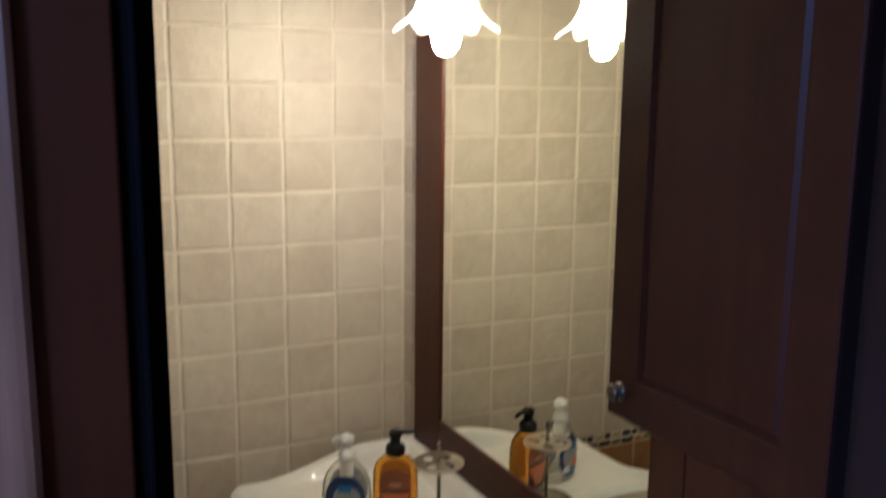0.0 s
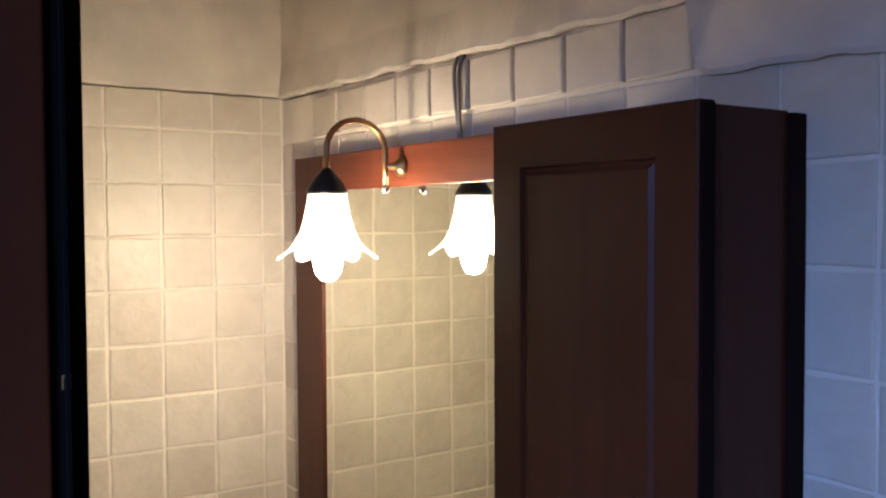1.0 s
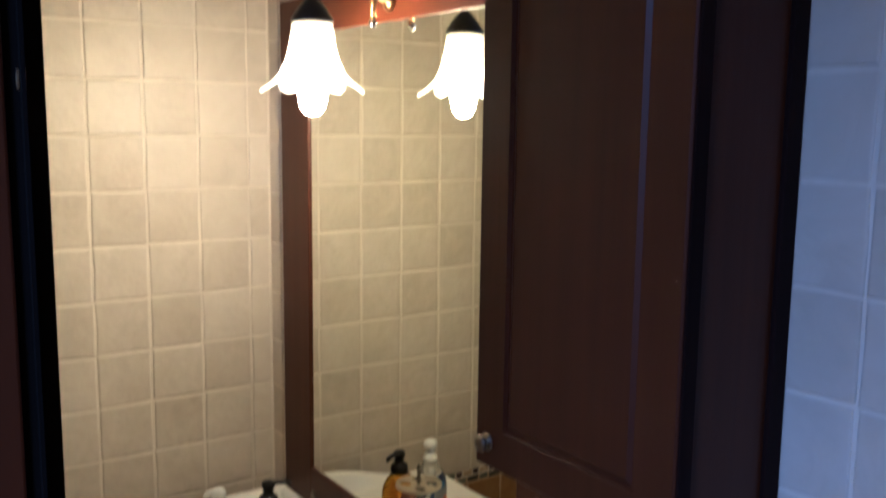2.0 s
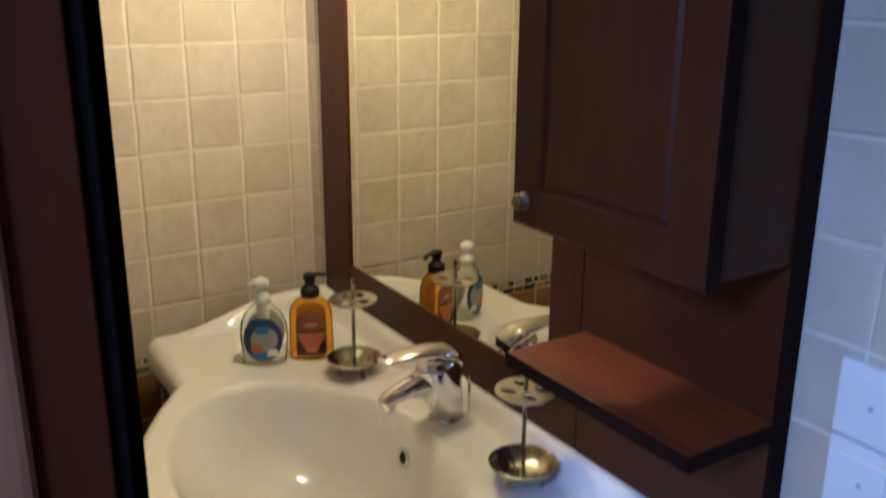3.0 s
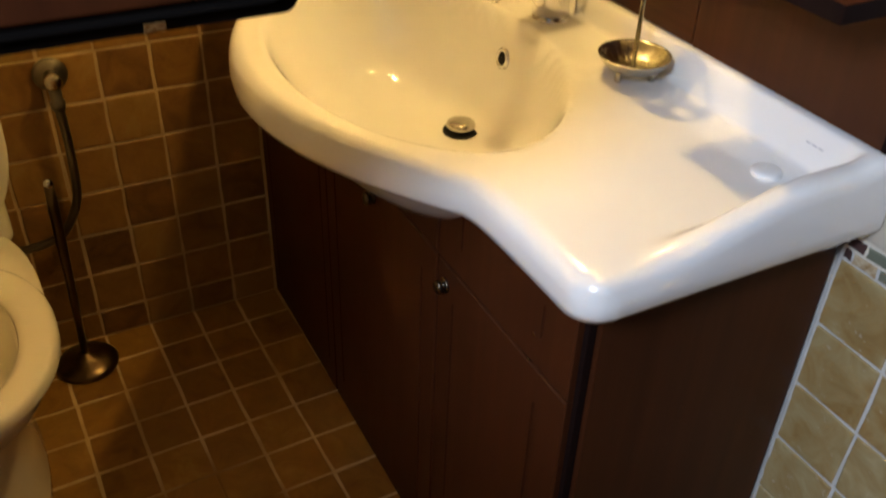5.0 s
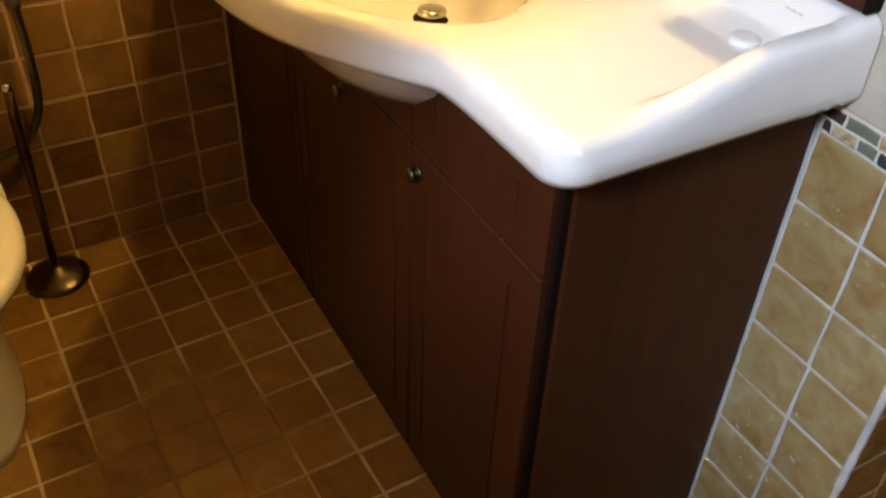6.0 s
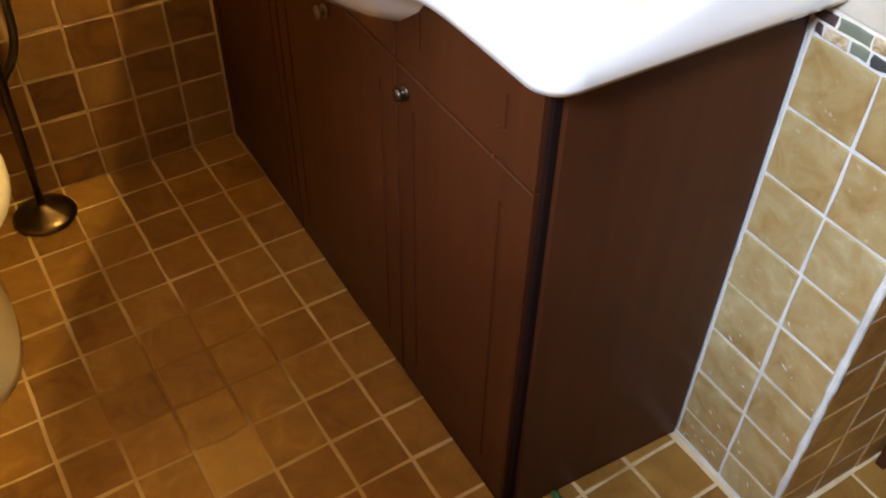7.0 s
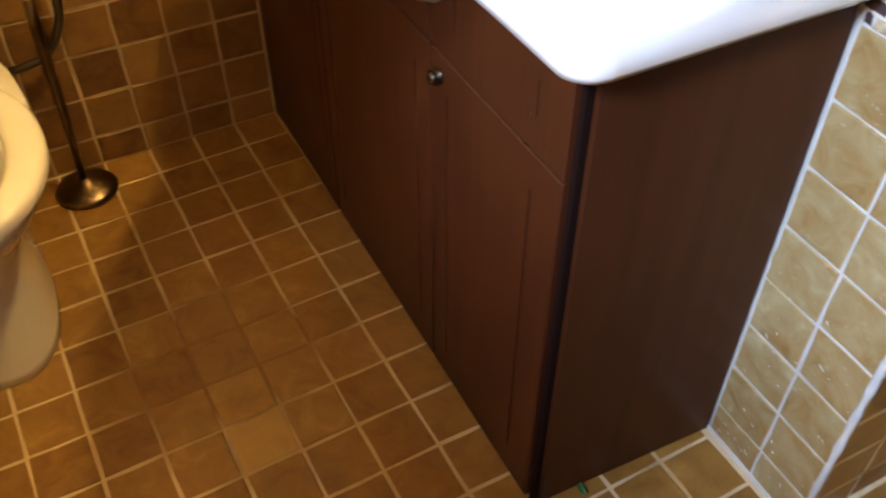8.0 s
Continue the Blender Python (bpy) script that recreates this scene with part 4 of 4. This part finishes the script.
# ---- sockets on the wall ----
def wall_plate(x0, z0, side):
    root = thing("light_switch", "white plastic switch plate on the cream tiled wall", "switch", "pair of white wall plates")
    plate = part("plate", box(x0, x0 + side, -0.012, 0.001, z0, z0 + side, 0.003), WHITE_PLASTIC, root)
    part("rocker", box(x0 + 0.014, x0 + side - 0.014, -0.0145, -0.011, z0 + 0.014, z0 + side - 0.014, 0.001), WHITE_PLASTIC, plate)
    turn = Matrix.Translation((x0 + side / 2, -0.0145, z0 + side / 2)) @ Matrix.Rotation(radians(90), 4, "X")
    part("screw", lathe([(0.003, -0.001), (0.003, 0.0006), (0.0005, 0.0008)], n=12, m=turn), MARK_GREY, plate, "small grey screw")


wall_plate(1.249, 1.118, 0.077)
wall_plate(1.249, 1.037, 0.077)

# ---- open window sash ----
SX, SY0, SY1, SZ0, SZ1 = 1.238, -0.655, BACK, 1.186, 1.90
sash = thing("window_sash", "open dark wooden window sash with frosted glass and black gasket", "window sash")
FR = 0.059
for name, y0, y1, z0, z1 in (("stile", SY0 - FR, SY0 - 0.0185, SZ0 + 0.016, SZ1), ("stile", SY1 + 0.002, SY1 + 0.07, SZ0 + 0.016, SZ1), ("rail", SY1 + 0.07, SY0 - FR, SZ0 + 0.016, SZ0 + 0.046), ("rail", SY1 + 0.07, SY0 - FR, SZ1 - 0.07, SZ1)):
    part(name, box(SX - 0.045, SX, y0, y1, z0, z1, 0.0015), SASH_WOOD, sash)


def bead(a, b, inward):
    """A moulding run from a to b with a sloping quarter profile turned inward."""
    d = (Vector(b) - Vector(a))
    prof = ((0.004, 0.0), (0.005, 0.003), (0.003, 0.007), (-0.004, 0.013), (-0.008, 0.018), (-0.010, 0.0205), (-0.018, 0.0205), (-0.018, 0.0))
    w = Vector(inward)
    run = d.normalized()
    r0 = [Vector(a) + Vector((p, 0, 0)) + w * q + run * q for p, q in prof]
    r1 = [Vector(b) + Vector((p, 0, 0)) + w * q - run * q for p, q in prof]
    return loft([r0, r1])


GY0, GY1, GZ0, GZ1 = SY0 - FR, SY1 + 0.07, SZ0 + 0.046, SZ1 - 0.07
for a, b, w in (((SX, GY0, GZ0), (SX, GY0, GZ1), (0, -1, 0)), ((SX, GY0, GZ0), (SX, GY1, GZ0), (0, 0, 1)), ((SX, GY1, GZ0), (SX, GY1, GZ1), (0, 1, 0)), ((SX, GY0, GZ1), (SX, GY1, GZ1), (0, 0, -1))):
    part("bead", bead(a, b, w), BEAD_WOOD, sash, "glossy worn bead moulding")
pane = part("pane", box(SX - 0.022, SX - 0.017, GY1, GY0, GZ0, GZ1), FROSTED, sash, "pale frosted glass")
# rubber lip round the free side and the bottom, with rounded corner
def lip(inner, outer, x0, x1):
    pts = []
    r = 0.009
    path = [(SY0 - outer, SZ1), (SY0 - outer, SZ0 + outer + r)] + [(SY0 - outer - r + r * math.cos(a), SZ0 + outer + r + r * math.sin(a)) for a in [-math.pi / 2 * k / 6 for k in range(7)]] + [(SY1 + 0.002, SZ0 + outer)]
    inn = [(SY0 - inner, SZ1), (SY0 - inner, SZ0 + inner + r * 0.4)] + [(SY0 - inner - r * 0.4 + r * 0.4 * math.cos(a), SZ0 + inner + r * 0.4 + r * 0.4 * math.sin(a)) for a in [-math.pi / 2 * k / 6 for k in range(7)]] + [(SY1 + 0.002, SZ0 + inner)]
    rings = [[Vector((x0, *o)), Vector((x1, *o)), Vector((x1, *i)), Vector((x0, *i))] for o, i in zip(path, inn)]
    return loft(rings)


part("gasket", lip(0.0185, 0.011, SX - 0.030, SX - 0.003), RUBBER, sash, "black rubber gasket")
part("gasket", lip(0.0115, 0.0095, SX - 0.030, SX + 0.001), RUBBER, sash)
part("outer_lip", lip(0.0105, 0.0, SX - 0.040, SX - 0.006), RUBBER, sash, "black outer lip")
for y, z in ((SY0 - 0.075, SZ0 + 0.002), (SY0 - 0.26, SZ0 + 0.002)):
    part("striker", box(SX - 0.008, SX + 0.001, y - 0.012, y, z, z + 0.006, 0.001), TARNISHED, sash, "small grey metal striker")
for z in (1.665, 1.21):
    part("screw", box(SX - 0.006, SX - 0.001, SY0 - 0.0135, SY0 - 0.0085, z, z + 0.008, 0.001), TARNISHED, sash)

# ---- toilet ----
toilet = thing("toilet", "cream white porcelain toilet with raised lid standing on the tiled floor", "toilet")
TC = -1.018


def toilet_ring(x0, x1, half, z, n=48, p=2.4):
    cx, a = (x0 + x1) / 2, (x1 - x0) / 2
    out = []
    for k in range(n):
        c, s = math.cos(2 * math.pi * k / n), math.sin(2 * math.pi * k / n)
        out.append(Vector((cx + a * math.copysign(abs(c) ** (2 / p), c), TC + half * math.copysign(abs(s) ** (2 / p), s), z)))
    return out


part("pedestal", loft([toilet_ring(0.10, 0.545, 0.105, 0.0), toilet_ring(0.10, 0.54, 0.105, 0.02), toilet_ring(0.10, 0.50, 0.095, 0.10), toilet_ring(0.08, 0.50, 0.098, 0.20), toilet_ring(0.06, 0.56, 0.135, 0.28), toilet_ring(0.05, 0.635, 0.172, 0.35), toilet_ring(0.05, 0.655, 0.180, 0.385), toilet_ring(0.05, 0.65, 0.178, 0.40), toilet_ring(0.27, 0.615, 0.128, 0.401), toilet_ring(0.28, 0.605, 0.120, 0.385), toilet_ring(0.30, 0.56, 0.095, 0.32), toilet_ring(0.32, 0.48, 0.06, 0.26)]), TOILET_WHITE, toilet, smooth=True)
bm = bmesh.new()
prof = ((0.0, 0.402), (0.0, 0.412), (0.004, 0.420), (0.012, 0.4235), (0.045, 0.4225), (0.058, 0.416), (0.062, 0.406), (0.06, 0.402))
loft([toilet_ring(0.215 + d, 0.665 - d, 0.188 - d, z, p=2.2) for d, z in prof], False, False, bm)
part("seat", bm, TOILET_WHITE, toilet, "cream toilet seat ring", True)
lid_rings = []
for d, off in ((0.006, 0.0), (0.0, 0.004), (0.0, 0.012), (0.006, 0.016), (0.03, 0.019)):
    ring = []
    for v in toilet_ring(0.0 + d, 0.43 - d, 0.186 - d, 0, p=2.3):
        ring.append(Vector((0.215 - off - 0.16 * v.x, v.y, 0.425 + 0.985 * v.x)))
    lid_rings.append(ring)
part("lid", loft(lid_rings), TOILET_WHITE, toilet, "raised cream toilet lid", True)
part("tank", box(0.004, 0.135, TC - 0.19, TC + 0.155, 0.38, 0.78, 0.02, 4), TOILET_WHITE, toilet, smooth=True)

# ---- brush stand ----
brush = thing("toilet_brush_stand", "dark bronze floor stand with round base and slim pole", "toilet brush stand")
part("base", lathe([(0.061, 0.0), (0.0645, 0.002), (0.0655, 0.007), (0.060, 0.014), (0.040, 0.022), (0.016, 0.030), (0.010, 0.036)], (0.078, -0.798, 0.0), 40), BRONZE, brush, smooth=True)
part("pole", tube([(0.078, -0.798, 0.03), (0.079, -0.792, 0.18), (0.080, -0.785, 0.40), (0.080, -0.783, 0.455)], 0.0092, 16, [0.8, 0.9, 1.15, 1.0]), BRONZE, brush, smooth=True)
part("tip", lathe([(0.0085, -0.006), (0.010, 0.0), (0.007, 0.008), (0.0005, 0.011)], (0.080, -0.783, 0.458), 16), CHROME, brush, "bright metal tip", True)

# ---- water valve with hose ----
valve = thing("water_valve", "chrome wall water valve with a grey flexible hose", "valve")
turn = Matrix.Translation((0.0, -0.731, 0.640)) @ Matrix.Rotation(radians(90), 4, "Y")
part("rosette", lathe([(0.031, 0.0005), (0.032, 0.005), (0.027, 0.010), (0.018, 0.013), (0.015, 0.015), (0.0005, 0.0155)], n=32, m=turn), DULL_METAL, valve, smooth=True)
part("valve_body", lathe([(0.0135, 0.014), (0.0135, 0.034), (0.0165, 0.036), (0.0165, 0.046), (0.012, 0.051), (0.0005, 0.052)], n=24, m=turn), TARNISHED, valve, "small bright valve head", True)
part("outlet", lathe([(0.011, 0.0), (0.0135, 0.004), (0.0135, 0.016), (0.0105, 0.019), (0.0115, 0.045), (0.009, 0.052)], (0.036, -0.731, 0.583), 20), DULL_METAL, valve, smooth=True)
part("hose", tube(curve([(0.036, -0.731, 0.588), (0.036, -0.729, 0.53), (0.036, -0.730, 0.474), (0.036, -0.735, 0.402), (0.036, -0.749, 0.358), (0.034, -0.772, 0.321), (0.030, -0.800, 0.300), (0.024, -0.848, 0.288), (0.02, -0.90, 0.29)], 8), 0.0085, 14), DULL_METAL, valve, "dull grey braided hose", True)

# ---- door in the reveal ----
door_1 = tagged(new("door_1"), "closed dark wooden door in the tiled reveal", "door", kind="structure")
part("leaf", box(1.40, RIGHT - 0.004, REVEAL_Y - 0.04, REVEAL_Y, 0.004, 2.079, 0.003), SASH_WOOD, door_1)
part("frame", box(REVEAL_X + 0.008, 1.40, REVEAL_Y - 0.055, REVEAL_Y, -0.004, 2.079, 0.003), SASH_WOOD, door_1)

scrap = thing("green_scrap", "small green scrap lying on the floor by the cabinet", "scrap")
bm = bmesh.new()
loft([[Vector((1.168 + r * 0.012 * math.cos(a), -0.253 + r * 0.007 * math.sin(a), z + 0.001 * math.cos(2 * a))) for a in [2 * math.pi * k / 9 for k in range(9)]] for r, z in ((1.0, 0.0015), (0.9, 0.005), (0.4, 0.008))], True, True, bm)
part("scrap", bm, GREEN, scrap)

# ---- tiles ----
steps = lambda start, pitch, n: [start + pitch * k for k in range(n)]
# the floor tiles lie a little askew to the walls
ASKEW = radians(1.55)
FLOOR_AT = (0.487, -0.432, -0.006)
FLOOR_U, FLOOR_V = (math.cos(ASKEW), math.sin(ASKEW), 0), (-math.sin(ASKEW), math.cos(ASKEW), 0)
floor_x = [-0.498] + steps(-0.4030, 0.1007, 24)
PALE_AT = (0.3021, -0.3009)
HONEY_AT = ((0.2014, -0.3009), (0.3021, -0.2006))
floor_y = [-0.905] + steps(-0.8024, 0.1003, 17)


def floor_left_out(u, v):
    x, y = FLOOR_AT[0] + u * FLOOR_U[0] + v * FLOOR_V[0], FLOOR_AT[1] + u * FLOOR_U[1] + v * FLOOR_V[1]
    pale = any(a < u < a + 0.1 and b < v < b + 0.1 for a, b in (PALE_AT, *HONEY_AT))
    return x > 2.3 or (x < 1.05 and y > -0.29) or (y > 0.0 and x < 1.335) or y > 0.29 or pale


tile_field(floor, FLOOR_TILE, FLOOR_AT, FLOOR_U, FLOOR_V, floor_x, floor_y, 0.0058, seed=11, tilt=0.004, skip=floor_left_out)
low_rows = [0.0, 0.07] + steps(0.17, 0.1, 7)
tile_field(wall_west, BROWN_TILE, (-0.006, 0, 0), (0, 1, 0), (0, 0, 1), [-1.33] + steps(-1.2495, 0.1005, 10), low_rows, 0.005, seed=12)
west_rows = steps(0.805, 0.1012, 12) + [1.992]
tile_field(wall_west_upper, CREAM_TILE, (-0.006, 0, 0), (0, 1, 0), (0, 0, 1), [-1.33] + steps(-1.261, 0.1014, 13) + [0.0], west_rows, 0.0045, seed=13)
tile_field(wall_north, OLIVE_TILE, (0, 0.006, 0), (1, 0, 0), (0, 0, 1), [1.1665, 1.270, 1.375], low_rows, 0.0048, seed=14)
north_x = [0.0, 0.050] + steps(0.148, 0.1017, 13)
tile_field(wall_north_upper, CREAM_TILE, (0, 0.006, 0), (1, 0, 0), (0, 0, 1), north_x, steps(0.805, 0.0995, 12), 0.0045, seed=15,
           skip=lambda x, z: 0.16 < x < 1.16 and z < 1.75)
tile_field(wall_north_upper, CREAM_TILE, (0, 0.006, 0), (1, 0, 0), (0, 0, 1), north_x[2:12], [1.8995, 1.979], 0.0075, depth=0.011, seed=19)
tile_field(reveal, FLOOR_TILE, (REVEAL_X - 0.006, 0, 0), (0, 1, 0), (0, 0, 1), [0.008, 0.108, 0.208, 0.30], low_rows + steps(0.87, 0.1, 12), 0.005, seed=16)
for parent, origin, u, span, seed in ((wall_north_upper, (0, 0.006, 0), (1, 0, 0), (1.170, 1.375), 21), (wall_west_upper, (-0.006, 0, 0), (0, 1, 0), (-1.30, -0.30), 22)):
    rng = random.Random(seed)
    for z0, z1, first in ((0.770, 0.787, (0.0, 0.016, 0.052, 0.080, 0.106)), (0.787, 0.805, (-0.004, 0.030, 0.076, 0.108))):
        cuts = [span[0] + d for d in first]
        kinds = [0, 2, 1, 3] if z0 < 0.78 else [0, 1, 2]
        while cuts[-1] < span[1] - 0.05:
            cuts.append(cuts[-1] + rng.choice((0.02, 0.03, 0.036, 0.045)))
            kinds.append(rng.choice([k for k in range(4) if k != kinds[-1]]))
        cuts.append(span[1])
        kinds.append(1)
        for k, a, b in zip(kinds, cuts, cuts[1:]):
            tile_field(parent, MOSAICS[k], origin, u, (0, 0, 1), [a, b], [z0, z1], 0.0038, seed=seed + int(a * 1000), name="mosaic_piece", tilt=0.02)
for (a, b), glaze, seed in ((PALE_AT, PALE_FLOOR_TILE, 18), (HONEY_AT[0], HONEY_FLOOR_TILE, 24), (HONEY_AT[1], HONEY_FLOOR_TILE, 25)):
    tile_field(floor, glaze, FLOOR_AT, FLOOR_U, FLOOR_V, [a, a + 0.1007], [b, b + 0.1003], 0.0050, seed=seed)
rng = random.Random(31)
bm = bmesh.new()
for k in range(36):
    x, z = rng.uniform(1.185, 1.365), 0.012 + 0.42 * rng.random() ** 1.8
    long, wide, a = rng.uniform(0.0015, 0.0065) * rng.uniform(0.4, 1.0), rng.uniform(0.0005, 0.0010), rng.uniform(-1.2, -0.3)
    d, e = Vector((math.cos(a), 0, math.sin(a))), Vector((-math.sin(a), 0, math.cos(a)))
    c = Vector((x, -0.0006, z))
    ring = [c + d * long * p + e * wide * q for p, q in ((-1, 0), (-0.4, -1), (0.6, -0.7), (1, 0), (0.4, 0.9), (-0.5, 0.8))]
    loft([ring, [p + Vector((0, -0.0008, 0)) for p in ring]], True, True, bm)
tagged(part("grout_smears", bm, WHITE_GROUT), "small dried white grout smears on the olive tiles", "smears", kind="stuff")
